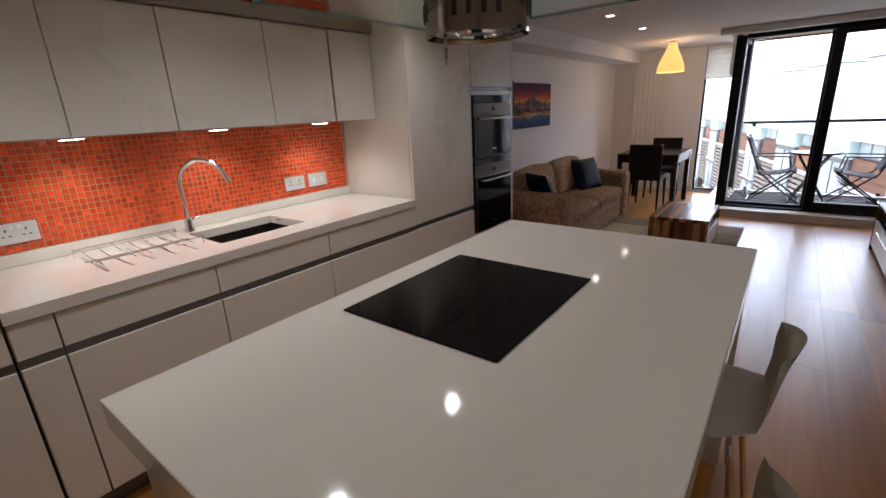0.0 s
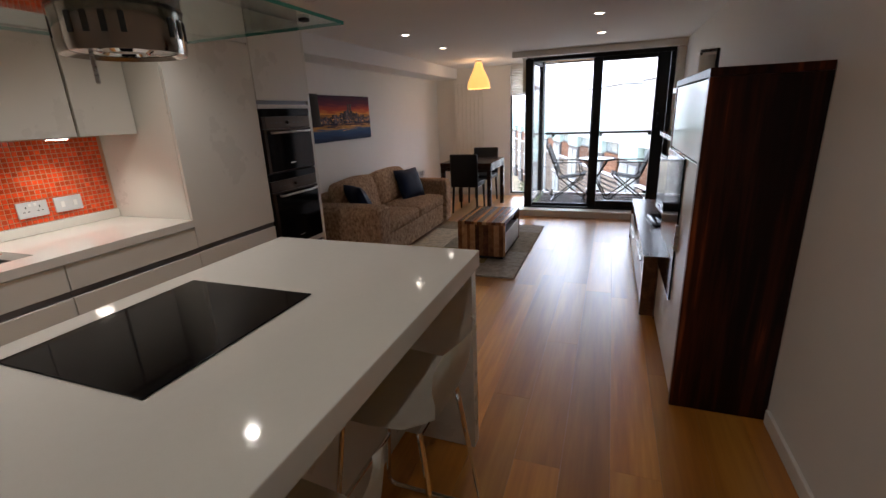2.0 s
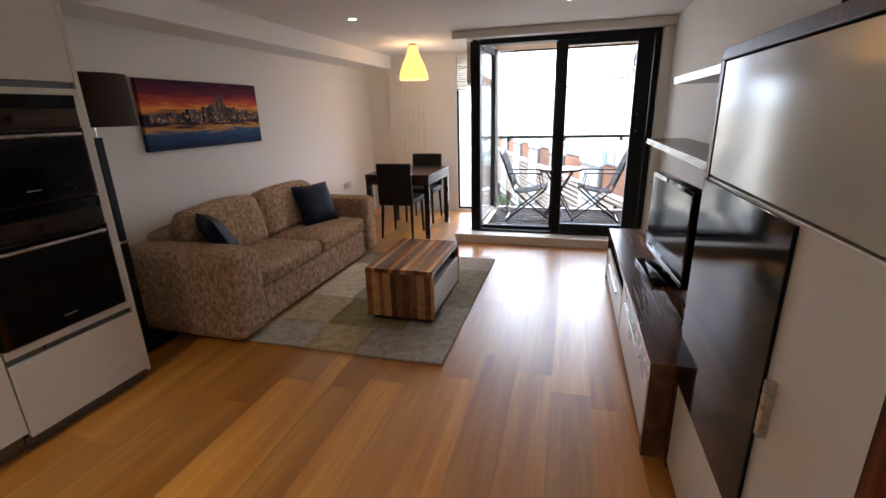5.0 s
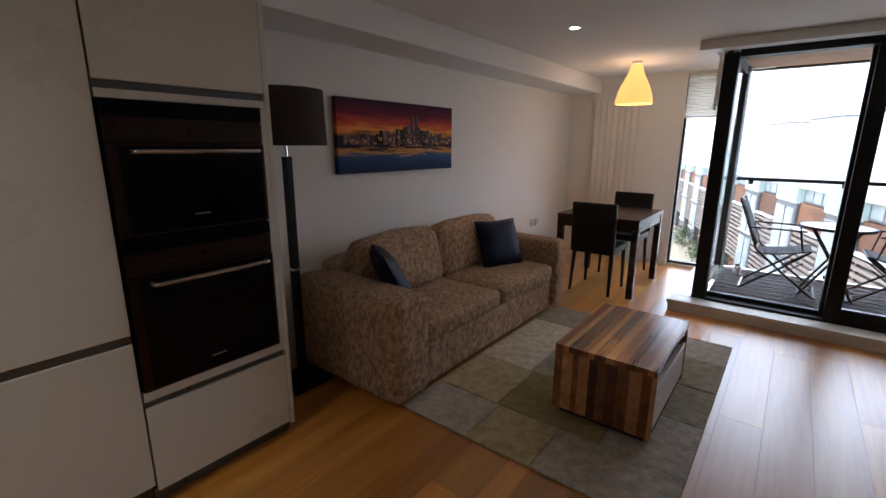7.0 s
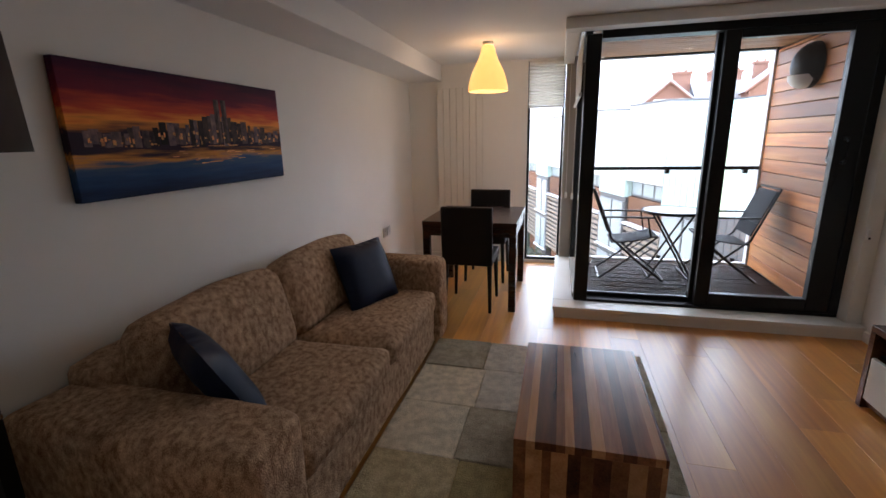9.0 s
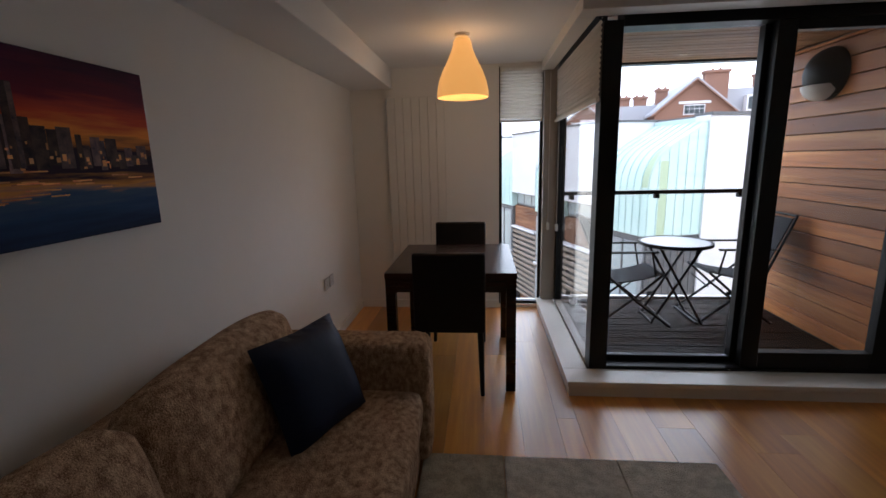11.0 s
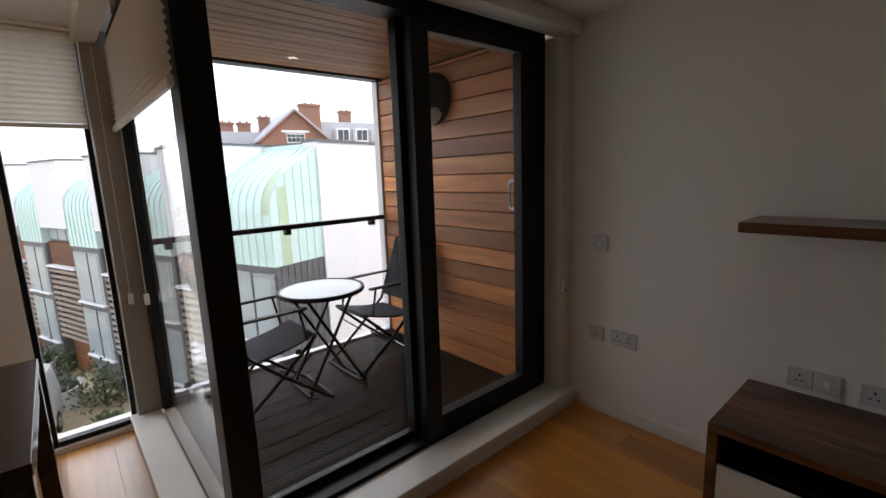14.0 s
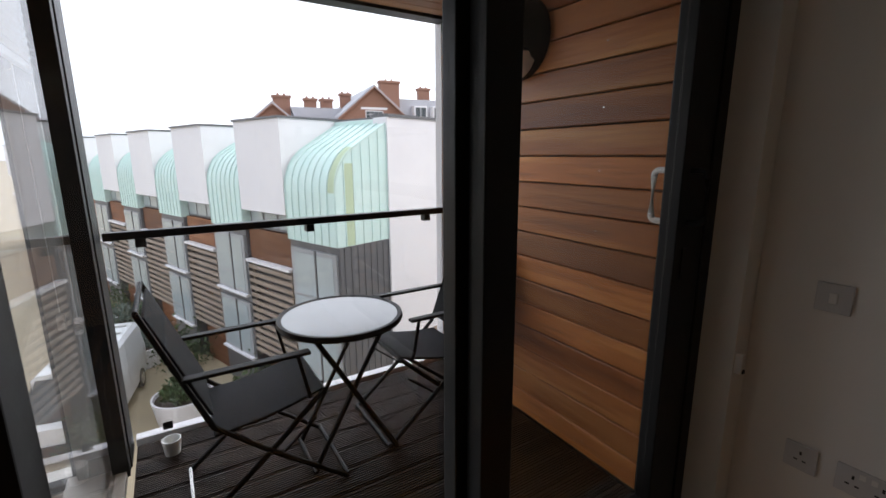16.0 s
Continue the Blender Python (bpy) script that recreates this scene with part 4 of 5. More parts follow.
def media_unit():
    x0, x1, y0, y1, zt = 1.57, WR - .003, 4.87, 7.05, .45
    t = thing("media_unit", "long low walnut media unit with white drawers", "media unit")
    part("top", boxm(x0 - .005, x1, y0, y1, zt - .035, zt, .002, 1), WALNUT_Y, t)
    part("end_panel", boxm(x0 - .003, x1, y0, y0 + .035, 0, zt - .036), WALNUT_Y, t)
    part("end_panel", boxm(x0 - .003, x1, y1 - .035, y1, 0, zt - .036), WALNUT_Y, t)
    part("bottom", boxm(x0 + .02, x1, y0 + .036, y1 - .036, .02, .05), WALNUT_Y, t)
    part("back_panel", boxm(x1 - .012, x1, y0 + .036, y1 - .036, .051, zt - .036), BLACKM, t)
    part("divider", boxm(x0 + .025, x1 - .013, 5.90, 5.93, .051, zt - .036), WALNUT_Y, t)
    part("shelf", boxm(x0 + .04, x1 - .013, y0 + .036, 5.899, .285, .30), BLACKM, t)
    part("shelf", boxm(x0 + .04, x1 - .013, 5.931, y1 - .036, .285, .30), BLACKM, t)
    for a, b, z1 in ((y0 + .038, 5.898, .41), (5.932, y1 - .038, .285)):
        d = part("drawer_front", boxm(x0, x0 + .02, a, b, .055, z1, .002, 1), CREAM, t, "white lacquered drawer front")
        m = (a + b) / 2
        part("handle", boxm(x0 - .012, x0 - .001, m - .30, m + .30, z1 - .075, z1 - .062, .002), STEEL, d, "slim steel bar handle")
    part("plinth", boxm(x0 + .05, x1, y0 + .04, y1 - .04, 0, .019), BLACKM, t)


media_unit()


def television():
    t = thing("television", "black flat-screen television on a glossy swivel stand", "television", at=(1.80, 5.97, .452), rz=4)
    part("base", boxm(-.12, .12, -.23, .23, 0, .018, .008), BLACK, t, smooth=True)
    part("neck", boxm(-.0, .05, -.06, .06, .018, .09, .004), BLACK, t)
    b = part("cabinet", boxm(-.02, .05, -.41, .41, .05, .57, .012), BLACK, t, smooth=True)
    part("screen", boxm(-.0225, -.0205, -.385, .385, .115, .545), SCREEN, b)
    part("speaker_strip", boxm(-.024, -.0205, -.39, .39, .06, .085, .001, 1), STEEL, b)
    part("rear_housing", boxm(.05, .085, -.30, .30, .12, .48, .01), BLACKM, t)


television()
for z, y0, y1 in ((1.15, 5.30, 7.06), (1.555, 5.25, 6.28)):
    s = boxm(1.79, WR - .001, y0, y1, z, z + .04, .0015, 1)
    ob = part("wall_shelf", s, WALNUT_Y)
    tagged(ob, "floating dark walnut wall shelf", "shelf", "wall shelves above the media unit")


def cable():
    ob = part("power_cable", tube(rounded([(WR - .014, 6.55, .505), (WR - .05, 6.52, .49), (WR - .06, 6.40, .465), (WR - .10, 6.30, .457), (1.93, 6.20, .457)], .03), .004, 6), BLACKM, smooth=True)
    tagged(ob, "black power cable lying on the media unit", "cable")


cable()


def tall_unit():
    x0, x1, y0, y1, zt = 1.66, WR - .003, 3.80, 4.86, 1.60
    t = thing("tall_cabinet", "tall walnut wall cabinet with cream and black glass doors", "cabinet")
    part("side_panel", boxm(x0 - .003, x1, y0, y0 + .035, 0, zt - .036), WALNUT, t)
    part("side_panel", boxm(x0 - .003, x1, y1 - .035, y1, 0, zt - .036), WALNUT, t)
    part("top", boxm(x0 - .003, x1, y0, y1, zt - .035, zt, .002, 1), WALNUT, t)
    part("carcass", boxm(x0 + .03, x1, y0 + .036, y1 - .036, .0, zt - .036), BLACKM, t)
    part("door", boxm(x0, x0 + .02, y0 + .038, y1 - .038, 1.21, zt - .04, .002, 1), WHITEGLASS, t, "cream glass flap door")
    d = part("door", boxm(x0, x0 + .02, y0 + .038, y1 - .038, .03, 1.203, .002, 1), CREAM, t, "cream door with a black glass panel")
    part("glass_panel", boxm(x0 - .010, x0 - .001, 4.17, y1 - .02, .42, 1.195, .002, 1), BLACK, d, "black mirror-gloss glass panel")
    part("handle", boxm(x0 - .02, x0 - .001, 4.12, 4.14, .72, .86, .003), STEEL, d)


tall_unit()


def top_ornaments():
    t = thing("photo_frame", "small black photo frame standing on the tall cabinet", "photo frame", at=(1.715, 4.22, 1.601), rz=62)
    part("frame", boxm(-.008, .008, -.042, .042, 0, .11, .003), BLACKM, t)
    part("card", boxm(-.0095, -.0085, -.03, .03, .015, .095), PAPER, t)
    c = thing("candle_jar", "white candle in a glass jar on the tall cabinet", "candle", at=(1.69, 4.13, 1.601))
    part("candle", lathe([(0, 0), (.032, 0), (.034, .01), (.034, .075), (0, .078)], 20), PAPER, c, smooth=True)
    part("jar", lathe([(.036, 0), (.037, .11), (.0355, .11), (.0345, 0)], 20), GLASS, c, smooth=True)


top_ornaments()


# ---- balcony ----
def balcony():
    b = thing("balcony_structure", "balcony slab with dark edge beam", "balcony", kind="structure")
    part("slab", boxm(.20, 2.3, 8.24, 9.92, -.25, -.067), GREYCLAD, b)
    part("side_wall_core", boxm(2.075, 2.30, 8.2, 9.82, -.25, 2.6), GREYCLAD, b)
    part("edge_post", boxm(2.0, 2.08, 9.825, 9.90, -.2, 2.5), RENDERW, b, "pale grey corner trim")
    part("edge_beam", boxm(.20, 2.0, 9.76, 9.86, 2.19, 2.34), FRAME, b)
    part("slab_edge", boxm(.20, 2.0, 9.84, 9.90, -.066, .02), RENDERW, b)
    bm = bmesh.new()
    y = 8.25
    while y < 9.74:
        box(bm, .2, 2.05, y, min(y + .088, 9.755), 2.205, 2.225, .003, 1)
        y += .094
    box(bm, .2, 2.3, 8.25, 9.86, 2.345, 2.5)
    struct("ceiling_balcony", bm, SOFFIT, "timber-slatted balcony soffit")
    w = thing("cladding_wall", "horizontal cedar cladding on the balcony wall", "wall", kind="structure")
    part("batten", boxm(2.046, 2.074, 8.25, 9.82, .0, 2.19), BLACKM, w)
    z, k = .008, 0
    while z < 2.17:
        h = min(.127, 2.195 - z)
        part("board", boxm(2.018, 2.044, 8.245, 9.822, z, z + h - .006, .004, 1), CEDAR, w)
        for yy in (8.6, 9.2, 9.76):
            if k % 2 == 0:
                part("screw", cylm((2.0165, yy, z + h / 2), (2.019, yy, z + h / 2), .004, n=8), STEEL, w)
        z += .127
        k += 1
    d = thing("decking", "grooved dark hardwood decking boards on the balcony", "decking", kind="structure")
    y = 8.245
    while y < 9.82:
        y1 = min(y + .138, 9.835)
        bm = boxm(.205, 2.015, y, y1, -.045, -.005)
        n = 9
        for g in range(n):
            gy = y + .008 + g * (y1 - y - .016) / n
            box(bm, .205, 2.015, gy, gy + (y1 - y - .016) / n * .55, -.0048, .0015)
        part("board", bm, DECK, d)
        y += .144
    r = thing("balustrade", "glass balcony balustrade with dark handrail", "balustrade")
    p = part("pane", boxm(.215, 1.995, 9.85, 9.86, .022, 1.03), GLASS, r)
    p.visible_shadow = False
    part("handrail", boxm(.20, 2.0, 9.815, 9.86, 1.035, 1.072, .004), FRAME, r)
    for x in (.34, 1.13, 1.88):
        part("clip", boxm(x - .022, x + .022, 9.812, 9.866, .995, 1.034, .004), BLACKM, r)
        part("clip", boxm(x - .022, x + .022, 9.843, 9.849, .03, .07, .004), BLACKM, r)


balcony()


def wall_light():
    t = thing("outdoor_wall_light", "dark dome bulkhead light on the cedar cladding", "wall light", at=(2.017, 9.10, 1.95))
    bm = bmesh.new()
    bmesh.ops.create_uvsphere(bm, u_segments=24, v_segments=14, radius=.185)
    for v in bm.verts:
        v.co.x = min(0, v.co.x) * .85
    part("housing", bm, BLACKM, t, smooth=True)
    l = bmesh.new()
    bmesh.ops.create_uvsphere(l, u_segments=20, v_segments=10, radius=.14)
    for v in l.verts:
        v.co = Vector((min(0, v.co.x) * .9 - .045, v.co.y, min(.0, v.co.z) * .8 - .08))
    part("lens", l, PLASTIC, t, "pale lens under the dome", True)


wall_light()


def bistro_table(x, y):
    t = thing("bistro_table", "round folding bistro table with pale glass top", "table", at=(x, y, .002))
    part("rim", lathe([(.26, .655), (.285, .655), (.29, .665), (.285, .682), (.27, .682), (.26, .675)], 48), BLACKM, t, smooth=True)
    part("glass_top", lathe([(0, .678), (.272, .678), (.272, .668), (0, .668)], 48), TABLEGLASS, t)
    for s in (-1, 1):
        for q in (-.14, .14):
            part("leg", tube([(s * .20, q * (1 + .1 * s), .0), (-s * .17, q * (1 + .1 * s), .65)], .011, 8), BLACKM, t)
        part("stretcher", tube([(s * .20, -.15, .012), (s * .20, .15, .012)], .009, 8), BLACKM, t)
        part("top_bar", tube([(s * .17, -.16, .645), (s * .17, .16, .645)], .009, 8), BLACKM, t)


bistro_table(1.10, 9.28)


def folding_chair():
    """Faces +x."""
    t = thing("folding_chair", "folding balcony chair with black mesh seat", "chair", "balcony chairs")
    s = boxm(-.20, .22, -.20, .20, -.006, .006, .003, 1)
    bmesh.ops.subdivide_edges(s, edges=[e for e in s.edges if abs(e.verts[0].co.x - e.verts[1].co.x) > .3], cuts=6)
    for v in s.verts:
        v.co.z += .41 + .035 * v.co.x / .2 - .018 * max(0, 1 - (v.co.x / .2) ** 2)
    part("seat", s, MESHBLACK, t)
    b = boxm(-.006, .006, -.20, .20, 0, .42, .003, 1)
    for v in b.verts:
        v.co.x -= .40 * v.co.z
        v.co.z += .46
        v.co.x -= .20
    part("backrest", b, MESHBLACK, t)
    for q in (-.215, .215):
        part("frame_leg", tube([(.30, q, .0), (.0, q, .24), (-.20, q, .42), (-.385, q, .90)], .011, 8), BLACKM, t)
        part("frame_leg", tube([(-.30, q * .93, .0), (.0, q * .93, .24), (.22, q * .93, .44)], .011, 8), BLACKM, t)
        part("armrest", boxm(-.28, .17, q - .02, q + .02, .625, .64, .005), BLACKM, t)
        part("arm_strut", tube([(.12, q, .63), (.16, q, .43)], .008, 6), BLACKM, t)
        part("link", tube([(.02, q * .96, .20), (.18, q * .96, .33)], .006, 6), BLACKM, t)
    part("crossbar", tube([(.30, -.215, .01), (.30, .215, .01)], .010, 8), BLACKM, t)
    part("crossbar", tube([(-.30, -.20, .01), (-.30, .20, .01)], .008, 8), STEEL, t)
    part("top_bar", tube([(-.385, -.215, .90), (-.385, .215, .90)], .010, 8), BLACKM, t)
    part("seat_bar", tube([(.22, -.20, .44), (.22, .20, .44)], .010, 8), BLACKM, t)
    return t


fc = folding_chair()
fc.matrix_world = pose(.72, 9.27, .002)
copy_thing(fc, pose(1.56, 9.35, .002, 0, 0, 180))
pot = thing("ash_pot", "small grey pot on the decking", "pot", at=(.355, 9.66, .002))
part("pot", lathe([(0, 0), (.034, 0), (.042, .075), (.038, .075), (.032, .008), (0, .008)], 20), PLASTIC, pot, smooth=True)


# ---- outside ----
GZ = -6.5
g = bmesh.new()
box(g, -700, 700, 10.5, 1500, GZ - .2, GZ)
box(g, -700, 700, -700, 10.5, GZ - .2, GZ)
struct("ground", g, PAVING, "sandy paved courtyard ground")
fac = bmesh.new()
box(fac, -30, -1.9, 9.56, 9.9, GZ, 9)
box(fac, 2.31, 30, 9.0, 9.9, GZ, 9)
box(fac, -1.9, .19, 9.0, 9.74, GZ, -.32)
box(fac, .19, 2.31, 9.0, 9.9, GZ, -.32)
box(fac, -1.9, 2.31, 9.3, 9.9, 2.6, 9)
struct("wall_own_facade", fac, RENDERW, "pale rendered wall of the block that holds the flat")

TERRACE = pose(3.45, 17.7, 0, 0, 0, 19)
L = 4.7


def terraced_house(i):
    t = thing("terraced_house", "modern white terraced house with green copper dormer", "house", "terraced houses across the courtyard")
    t.matrix_world = TERRACE @ pose(0, i * L, 0)
    W, F, ZD = 2.25, .52, -.85
    # upper white block beside the dormer
    part("wall", boxm(F - .02, 8, W, L, -.2, 2.40), RENDERW, t, "white rendered upper storey")
    part("coping", boxm(F - .07, 8.05, W - .03, L + .03, 2.401, 2.46), GREYCLAD, t)
    part("wall", boxm(F + .45, 8, .55, L, GZ, -.21), BRICK, t, "dark brick lower wall")
    part("wall", boxm(2.4, 8, .0, W, -1.0, 2.38), RENDERW, t, "white rendered side wall")
    part("roof_cap", boxm(2.42, 8, -.02, W - .03, 2.381, 2.43), GREYCLAD, t)
    # curved copper dormer
    curve = []
    for k in range(11):
        q = k / 10
        curve.append(((1 - q) ** 2 * F + 2 * q * (1 - q) * (F + .02) + q * q * 1.18, (1 - q) ** 2 * .5 + 2 * q * (1 - q) * 1.25 + q * q * 1.62))
    prof = [(F, ZD)] + curve + [(2.38, 2.30), (2.38, ZD)]
    d = part("dormer", extrude_profile(prof, .02, W - .02), COPPER, t, "green patinated copper dormer")
    for k in range(8):
        y = .04 + k * (W - .10) / 7
        part("seam", tube([(x - .012, y, z + .012) for x, z in prof[:-1]], .016, 4), COPPER, d)
    part("cross_seam", boxm(F - .012, F + .01, .03, W - .03, .49, .51), COPPER, d)
    part("flashing", boxm(2.30, 2.398, -.03, W - .03, 2.20, 2.36), COPPER, d)
    for k in range(6):
        x = F + .28 + k * .29
        top = next((z0 + (z1 - z0) * (x - x0) / (x1 - x0) for (x0, z0), (x1, z1) in zip(prof[1:], prof[2:]) if x0 <= x <= x1), 2.0)
        part("seam", boxm(x - .012, x + .012, .0, .02, ZD, top - .03), COPPER, d)
    if i == 0:
        part("stained_panel", boxm(F + .30, F + .55, .004, .0195, ZD + .02, 1.22), COPPER_OLD, d, "olive stained copper sheet")
        strip = [(x - .006, z + .006) for x, z in curve] + [(x + .02, z - .02) for x, z in reversed(curve)]
        part("stained_sheet", extrude_profile(strip, .021, .32), COPPER_OLD, d, "olive stained copper sheet")
    # grey bay with windows
    b = part("bay", boxm(F + .06, 2.38, .03, W - .03, GZ, ZD - .01), GREYCLAD, t, "grey clad projecting bay")
    for k in range(8):
        x = F + .2 + k * .22
        part("seam", boxm(x - .010, x + .010, .012, .03, GZ, ZD - .03), GREYCLAD, b)
    for z0, z1 in ((-3.0, -1.05), (-5.2, -3.3)):
        w = part("window", boxm(F, F + .058, .12, W - .12, z0, z1), GREYFRAME, t)
        part("pane", boxm(F - .012, F - .001, .26, W * .42, z0 + .1, z1 - .12), PALEGLASS, w)
        part("pane", boxm(F - .012, F - .001, W * .42 + .1, W - .26, z0 + .1, z0 + (z1 - z0) * .3), PALEGLASS, w)
        part("pane", boxm(F - .012, F - .001, W * .42 + .1, W - .26, z0 + (z1 - z0) * .3 + .08, z1 - .12), PALEGLASS, w)
        part("mullion", boxm(F - .03, F - .001, W * .42 + .02, W * .42 + .08, z0, z1), GREYCLAD, w)
        part("sill", boxm(F - .10, F + .058, .10, W - .10, z0 - .07, z0 - .001), RENDERW, w)
    # strip window, timber panel and slatted screen between the bays
    w = part("window", boxm(F + .25, F + .448, W + .02, L - .02, -.78, -.21), GREYCLAD, t)
    for k in range(3):
        a = W + .12 + k * .78
        part("pane", boxm(F + .235, F + .249, a, a + .66, -.70, -.28), PALEGLASS, w)
    part("timber_panel", boxm(F + .15, F + .44, W + .02, L - .02, -1.75, -.80), RUST, t, "rust-brown timber panel")
    part("ledge", boxm(F - .05, F + .44, W, L, -1.84, -1.76), RENDERW, t)
    s = part("slat_screen", boxm(F + .10, F + .14, W + .1, W + .16, -5.0, -1.85), TIMBER, t)
    part("post", boxm(F + .10, F + .14, L - .2, L - .14, -5.0, -1.85), TIMBER, s)
    for k in range(13):
        z = -1.95 - k * .235
        part("slat", boxm(F + .04, F + .10, W + .02, L - .02, z - .12, z), TIMBER, s)
    part("recess", boxm(F + .30, F + .44, W + .02, L - .02, -5.0, -1.9), GREYCLAD, t)
    part("store_door", boxm(F + .30, F + .44, W + .3, L - .3, GZ, -5.1), RUST, t, "timber store front")


for i in range(10):
    terraced_house(i)

end = thing("end_wall", "plain white rendered end wall beside the terrace", "wall", at=(0, 0, 0), kind="structure")
end.matrix_world = TERRACE
part("wall", boxm(2.26, 26, -.04, .5, GZ, 2.40), RENDERW, end)
part("coping", boxm(2.26, 26, -.08, .56, 2.401, 2.48), GREYCLAD, end)
part("timber_gate", boxm(3.2, 4.7, -.1, -.042, GZ, -4.0), TIMBER, end)


def brick_house(x, y, ridge, wide, label, turn=0):
    t = thing("brick_house", label, "house", "old brick houses behind the terrace", at=(x - .3, y, -.5), rz=turn)
    e = ridge - wide * .42
    pts = [(-wide / 2, GZ), (wide / 2, GZ), (wide / 2, e), (0, ridge), (-wide / 2, e)]
    part("wall", extrude_profile(pts, 0, .5), BRICK, t, "red brick gable wall")
    part("wall", boxm(-wide / 2, wide / 2, .5, 12, GZ, e), BRICK, t)
    for s in (-1, 1):
        rp = [(s * (wide / 2 + .35), e - .3), (0, ridge + .05), (0, ridge + .3), (s * (wide / 2 + .35), e - .05)]
        part("roof", extrude_profile(rp, -.35, 12), SLATE, t, "pale slate roof")
        part("bargeboard", extrude_profile([(s * (wide / 2 + .38), e - .45), (0, ridge - .08), (0, ridge + .06), (s * (wide / 2 + .38), e - .28)], -.42, -.352), BRICK, t)
    w = part("window", boxm(-1.0, 1.0, -.06, -.001, e - .3, e + .7), RENDERW, t)
    for k in range(4):
        part("pane", boxm(-.92 + k * .47, -.5 + k * .47, -.08, -.061, e - .2, e + .25), DARKGLASS, w)
        part("pane", boxm(-.92 + k * .47, -.5 + k * .47, -.08, -.061, e + .3, e + .6), DARKGLASS, w)
    part("lintel", boxm(-1.5, 1.5, -.05, -.001, e + .8, e + 1.05), RENDERW, t)
    return t, e


def chimney(parent, x, y, z0, z1, wx=1.4, wy=.8):
    c = part("chimney", boxm(x - wx / 2, x + wx / 2, y - wy / 2, y + wy / 2, z0, z1), BRICK, parent)
    part("chimney_cap", boxm(x - wx / 2 - .12, x + wx / 2 + .12, y - wy / 2 - .12, y + wy / 2 + .12, z1 + .001, z1 + .25), BRICK, c)
    for k in (-.35, .35):
        part("chimney_pot", cylm((x + k, y, z1 + .251), (x + k, y, z1 + .5), .13, .11, 10), BRICK, c)


h1, e1 = brick_house(21.4, 55, 9.2, 7.5, "red brick gabled house with pale slate roof and chimneys", -8)
chimney(h1, 2.2, 1.5, 5, 9.9, 2.2, 1.0)
wing = part("wing_wall", boxm(3.75, 16, 2.0, 12, GZ, 6.0), BRICK, h1)
part("wing_roof", extrude_profile([(3.8, 5.9), (16.2, 5.9), (15.4, 8.4), (3.0, 8.4)], 2.2, 11.5), SLATE, h1, "pale slate mansard")
for k in range(3):
    q = part("dormer_window", boxm(5.2 + k * 2.4, 6.8 + k * 2.4, 1.2, 2.19, 6.0, 7.6), RENDERW, h1)
    part("pane", boxm(5.35 + k * 2.4, 5.95 + k * 2.4, 1.17, 1.199, 6.2, 7.4), DARKGLASS, q)
    part("pane", boxm(6.05 + k * 2.4, 6.65 + k * 2.4, 1.17, 1.199, 6.2, 7.4), DARKGLASS, q)
chimney(h1, 7.4, 4, 7, 9.7)
chimney(h1, 13.6, 4, 7, 9.8)
chimney(h1, -1.9, 6, 6, 8.9, 1.2)
h2, e2 = brick_house(11.2, 58, 7.2, 6.5, "red brick house with slate roof behind the terrace", -8)
chimney(h2, 1.2, 3, 5, 8.2, 1.8)
chimney(h2, 4.3, 3, 3, 8.0, 1.3)
chimney(h2, 6.1, 3, 3, 8.0, 1.3)
part("wing_roof", extrude_profile([(3.2, 4), (9.5, 4), (9.0, 7.2), (2.0, 7.2)], 2.0, 10), SLATE, h2)
part("wing_wall", boxm(3.26, 9.4, 2.4, 10, GZ, 4), BRICK, h2)



def planter(x, y, r, h, leaf, spread, n, label):
    t = thing("planter", label, "planter", "round courtyard planters", at=(x, y, GZ))
    part("bowl", lathe([(0, 0), (r * .86, 0), (r, h), (r * .93, h), (r * .9, h - .12), (0, h - .12)], 32), RENDERW, t, "white round tub", True)
    part("soil", lathe([(0, h - .10), (r * .9, h - .10)], 24), SOIL, t)
    rnd = random.Random(int(x * 100) + 7)
    vs, fs = [], []
    for k in range(n):
        a, q, z = rnd.uniform(0, 6.28), spread * math.sqrt(rnd.random()), 0
        z = h + rnd.random() ** .7 * spread * .9 * (1.15 - (q / spread) ** 2)
        p = Vector((q * math.cos(a), q * math.sin(a), z))
        u = Vector((rnd.gauss(0, 1), rnd.gauss(0, 1), rnd.gauss(.5, 1))).normalized()
        w = u.cross(Vector((rnd.gauss(0, 1), rnd.gauss(0, 1), rnd.gauss(0, 1)))).normalized()
        s = rnd.uniform(.05, .11)
        i = len(vs)
        vs += [p, p + u * s + w * s * .35, p + u * s * 2.2, p + u * s - w * s * .35]
        fs.append((i, i + 1, i + 2, i + 3))
    me = bpy.data.meshes.new("foliage")
    me.from_pydata(vs, [], fs)
    me.materials.append(leaf)
    f = new("foliage", me)
    f.parent = t
    tagged(f, kind="stuff")
    for k in range(6):
        a = k * 1.05
        part("stem", tube([(0, 0, h - .1), (spread * .5 * math.cos(a), spread * .5 * math.sin(a), h + spread * .6)], .02, 5), SOIL, t)


planter(.2, 22.2, .85, .75, LEAF, .6, 700, "white round planter with low green shrub")
planter(-1.1, 27.3, .9, .75, LEAFB, .62, 700, "white round planter with silvery shrub")
planter(-1.8, 31.0, .9, .75, LEAFB, .7, 700, "white round planter with silvery shrub")
planter(-.9, 37.0, .9, .75, LEAFB, .8, 700, "white round planter with silvery shrub")
planter(-1.2, 44.0, .9, .75, LEAFB, 1.1, 700, "white round planter with silvery shrub")


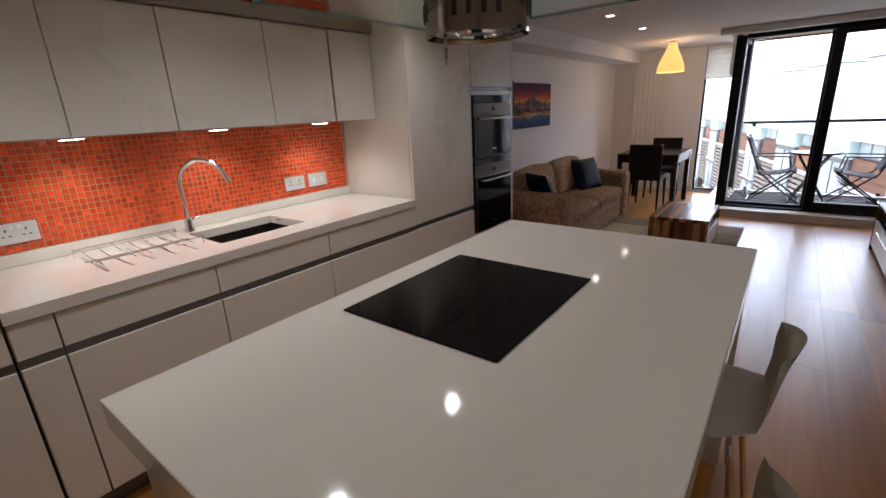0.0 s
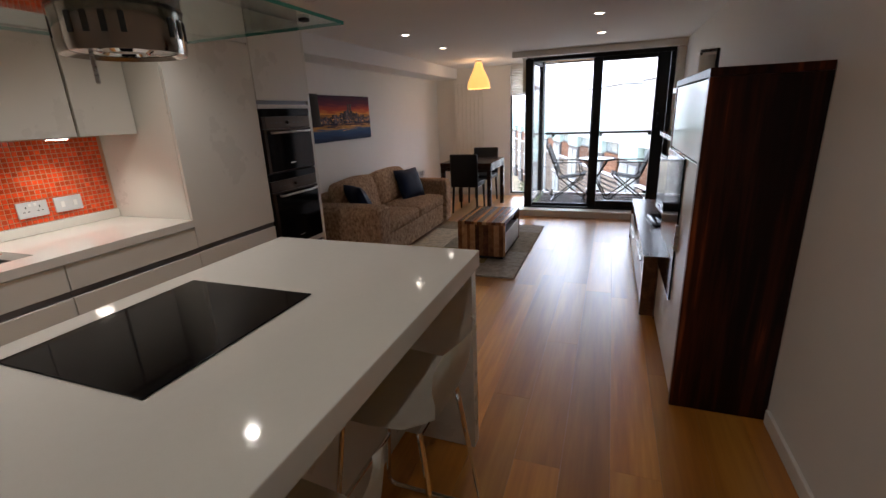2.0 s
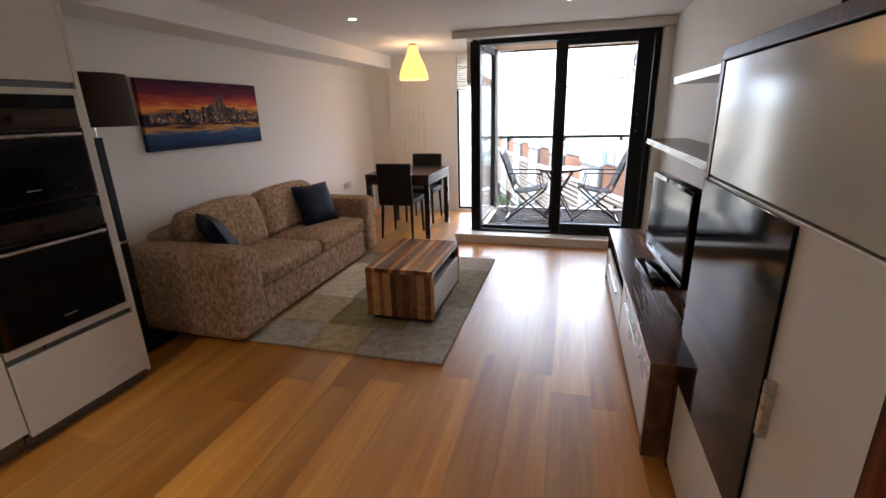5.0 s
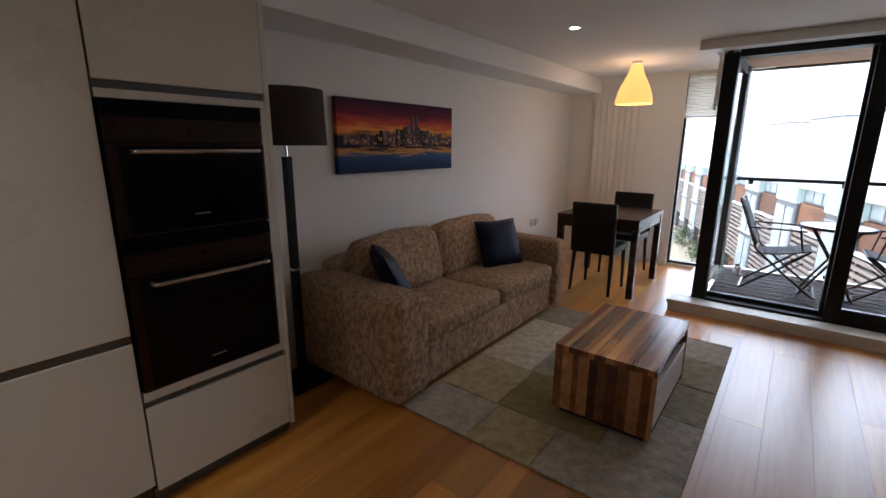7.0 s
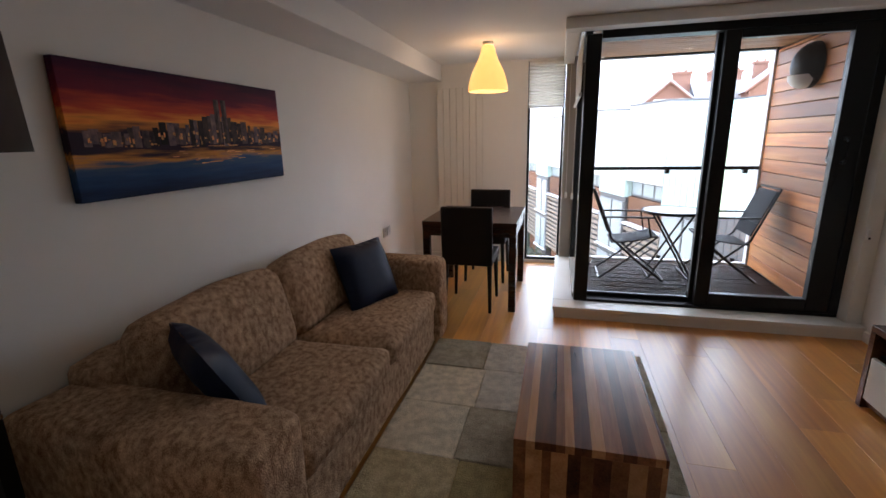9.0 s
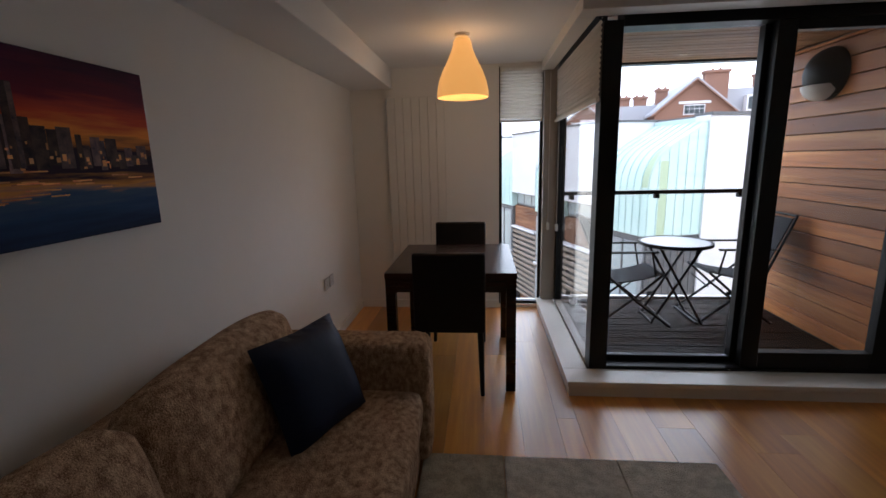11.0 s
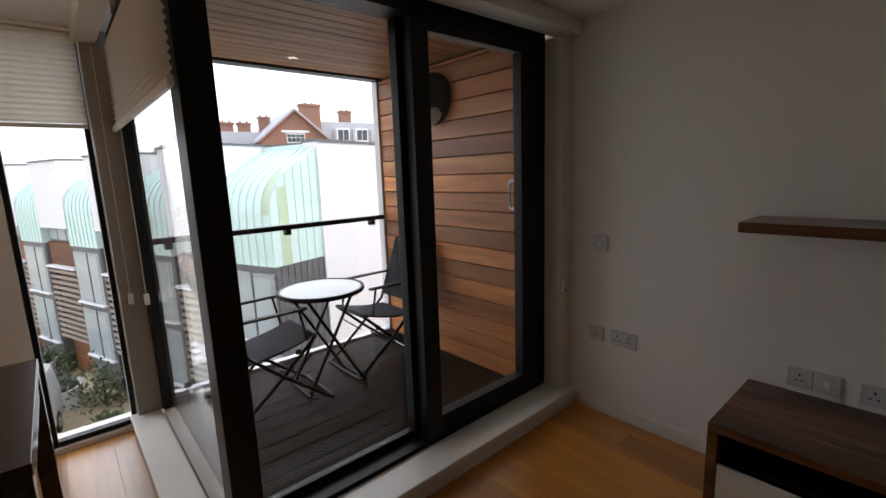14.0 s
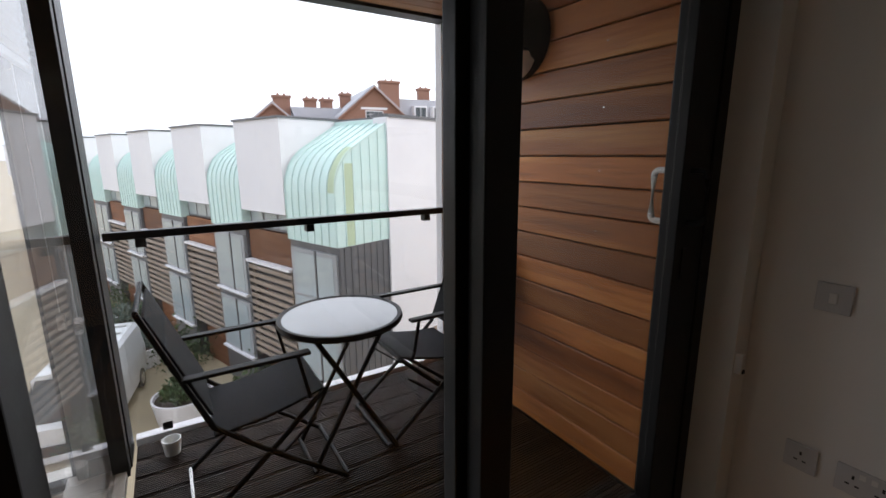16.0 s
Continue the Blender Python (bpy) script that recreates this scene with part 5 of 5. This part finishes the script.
def shrub(x, y, r, n, seed):
    t = thing("shrub", "green shrub against the terrace", "shrub", "shrubs along the terrace", at=(x, y, GZ))
    rnd = random.Random(seed)
    vs, fs = [], []
    for k in range(n):
        p = Vector((rnd.gauss(0, r * .45), rnd.gauss(0, r * .45), abs(rnd.gauss(r * .6, r * .4))))
        u = Vector((rnd.gauss(0, 1), rnd.gauss(0, 1), rnd.gauss(.3, 1))).normalized()
        w = u.cross(Vector((rnd.gauss(0, 1), rnd.gauss(0, 1), rnd.gauss(0, 1)))).normalized()
        s = rnd.uniform(.05, .12)
        i = len(vs)
        vs += [p, p + u * s + w * s * .4, p + u * s * 2, p + u * s - w * s * .4]
        fs.append((i, i + 1, i + 2, i + 3))
    me = bpy.data.meshes.new("foliage")
    me.from_pydata(vs, [], fs)
    me.materials.append(LEAF)
    f = new("foliage", me)
    f.parent = t
    tagged(f, kind="stuff")
    part("trunk", cylm((0, 0, 0), (0, 0, r), .04, .02, 6), SOIL, t)


for k in range(6):
    v = TERRACE @ Vector((-.2 if k % 2 else .1, 3.9 + k * L + .4 * (k % 3), 0))
    shrub(v.x, v.y, .9 + .2 * (k % 2), 900, 30 + k)


def van():
    t = thing("van", "white van parked in the courtyard", "van", at=(-2.2, 23.6, GZ), rz=170)
    body = extrude_profile([(-.95, .35), (.95, .35), (.95, 1.2), (.82, 2.0), (.7, 2.1), (-.7, 2.1), (-.82, 2.0), (-.95, 1.2)], -2.6, 1.2)
    part("body", body, VANW, t)
    pts = [(-.95, .35), (.95, .35), (.95, 1.0), (.9, 1.05), (-.9, 1.05), (-.95, 1.0)]
    part("bonnet", extrude_profile(pts, 1.2, 2.3), VANW, t)
    w = bmesh.new()
    vv = [w.verts.new(p) for p in ((-.85, 1.95, 1.06), (.85, 1.95, 1.06), (.72, 1.22, 1.98), (-.72, 1.22, 1.98))]
    w.faces.new(vv)
    bmesh.ops.solidify(w, geom=w.faces[:], thickness=.03)
    part("windscreen", w, DARKGLASS, t)
    for s in (-1, 1):
        c = bmesh.new()
        vv = [c.verts.new(p) for p in ((s * .93, 1.9, 1.06), (s * .93, .3, 1.15), (s * .82, .3, 1.85), (s * .80, 1.25, 1.9))]
        c.faces.new(vv)
        bmesh.ops.solidify(c, geom=c.faces[:], thickness=.03)
        part("side_window", c, DARKGLASS, t)
        part("wing_mirror", boxm(s * 1.08 - .1, s * 1.08 + .1, 1.45, 1.6, 1.1, 1.4, .03), BLACKM, t)
        for y in (-1.7, 1.6):
            wl = part("wheel", cylm((s * .78, y, .33), (s * .97, y, .33), .33, n=24), BLACKM, t)
            part("rim", cylm((s * .95, y, .33), (s * .985, y, .33), .2, n=16), STEEL, wl)
        part("headlight", boxm(s * .68 - .16, s * .68 + .16, 2.28, 2.32, .7, .9, .02), PLASTIC, t)
    for k in range(5):
        part("roof_bar", boxm(-.6, .6, -2.2 + k * .7, -2.14 + k * .7, 2.101, 2.16), STEEL, t)
    part("bumper", boxm(-.95, .95, 2.3, 2.4, .35, .6, .03), BLACKM, t)


van()


# ---- mosaic splashback ----
def mosaic():
    t = thing("splashback", "glossy orange-red mosaic tiles behind the worktop", "splashback", kind="structure")
    part("grout", boxm(WL + .0005, WL + .006, 1.535, 3.546, .966, CZ - .01), GROUT, t)
    pitch, s = .0265, .0225
    cols = int((3.546 - 1.54) / pitch)
    vs, fs = [], []
    def tile(y, z):
        i = len(vs)
        x0, x1, c = WL + .0055, WL + .0095, .0012
        vs.extend([(x0, y, z), (x0, y + s, z), (x0, y + s, z + s), (x0, y, z + s),
                   (x1, y + c, z + c), (x1, y + s - c, z + c), (x1, y + s - c, z + s - c), (x1, y + c, z + s - c)])
        fs.extend([(i + 4, i + 5, i + 6, i + 7), (i, i + 1, i + 5, i + 4), (i + 1, i + 2, i + 6, i + 5), (i + 2, i + 3, i + 7, i + 6), (i + 3, i, i + 4, i + 7)])
    for z0, z1 in ((.967, 1.43), (1.95, 2.18)):
        for r in range(int((z1 - z0) / pitch)):
            for c in range(cols):
                tile(1.54 + c * pitch, z0 + r * pitch)
    me = bpy.data.meshes.new("mosaic_tiles")
    me.from_pydata(vs, [], fs)
    me.materials.append(MOSAIC)
    ob = new("mosaic_tiles", me)
    ob.parent = t
    tagged(ob, "orange-red glass mosaic tiles", kind="stuff")


mosaic()


# ---- oak floor ----
def oak_floor():
    t = thing("floor", "wide oak floorboards with a satin finish", "floor", kind="structure")
    rnd = random.Random(9)
    lens = (1.1, 1.5, 1.9, 2.2)
    w = .198
    meshes = {}
    def plank_mesh(wd, ln):
        key = (round(wd, 3), round(ln, 2))
        if key not in meshes:
            bm = boxm(0, wd - .0005, 0, ln - .0005, -.014, 0, .0006, 1)
            me = bpy.data.meshes.new("floorboard")
            bm.to_mesh(me)
            bm.free()
            me.materials.append(OAK)
            meshes[key] = me
        return meshes[key]
    x = WL
    while x < WR - .01:
        wd = min(w, WR - x)
        if x < -.02 < x + wd:
            wd = -.008 - x
        end = YB + .02 if x + wd < 0 else 7.97
        y = -.5
        first = rnd.uniform(.3, 1.6)
        while y < end:
            ln = min(first if y == -.5 else rnd.choice(lens), end - y)
            if end - y - ln < .25:
                ln = end - y
            if ln > .02:
                ob = new("floorboard", plank_mesh(wd, ln))
                ob.parent = t
                ob.location = (x, y, 0)
            y += ln
        x += wd


oak_floor()
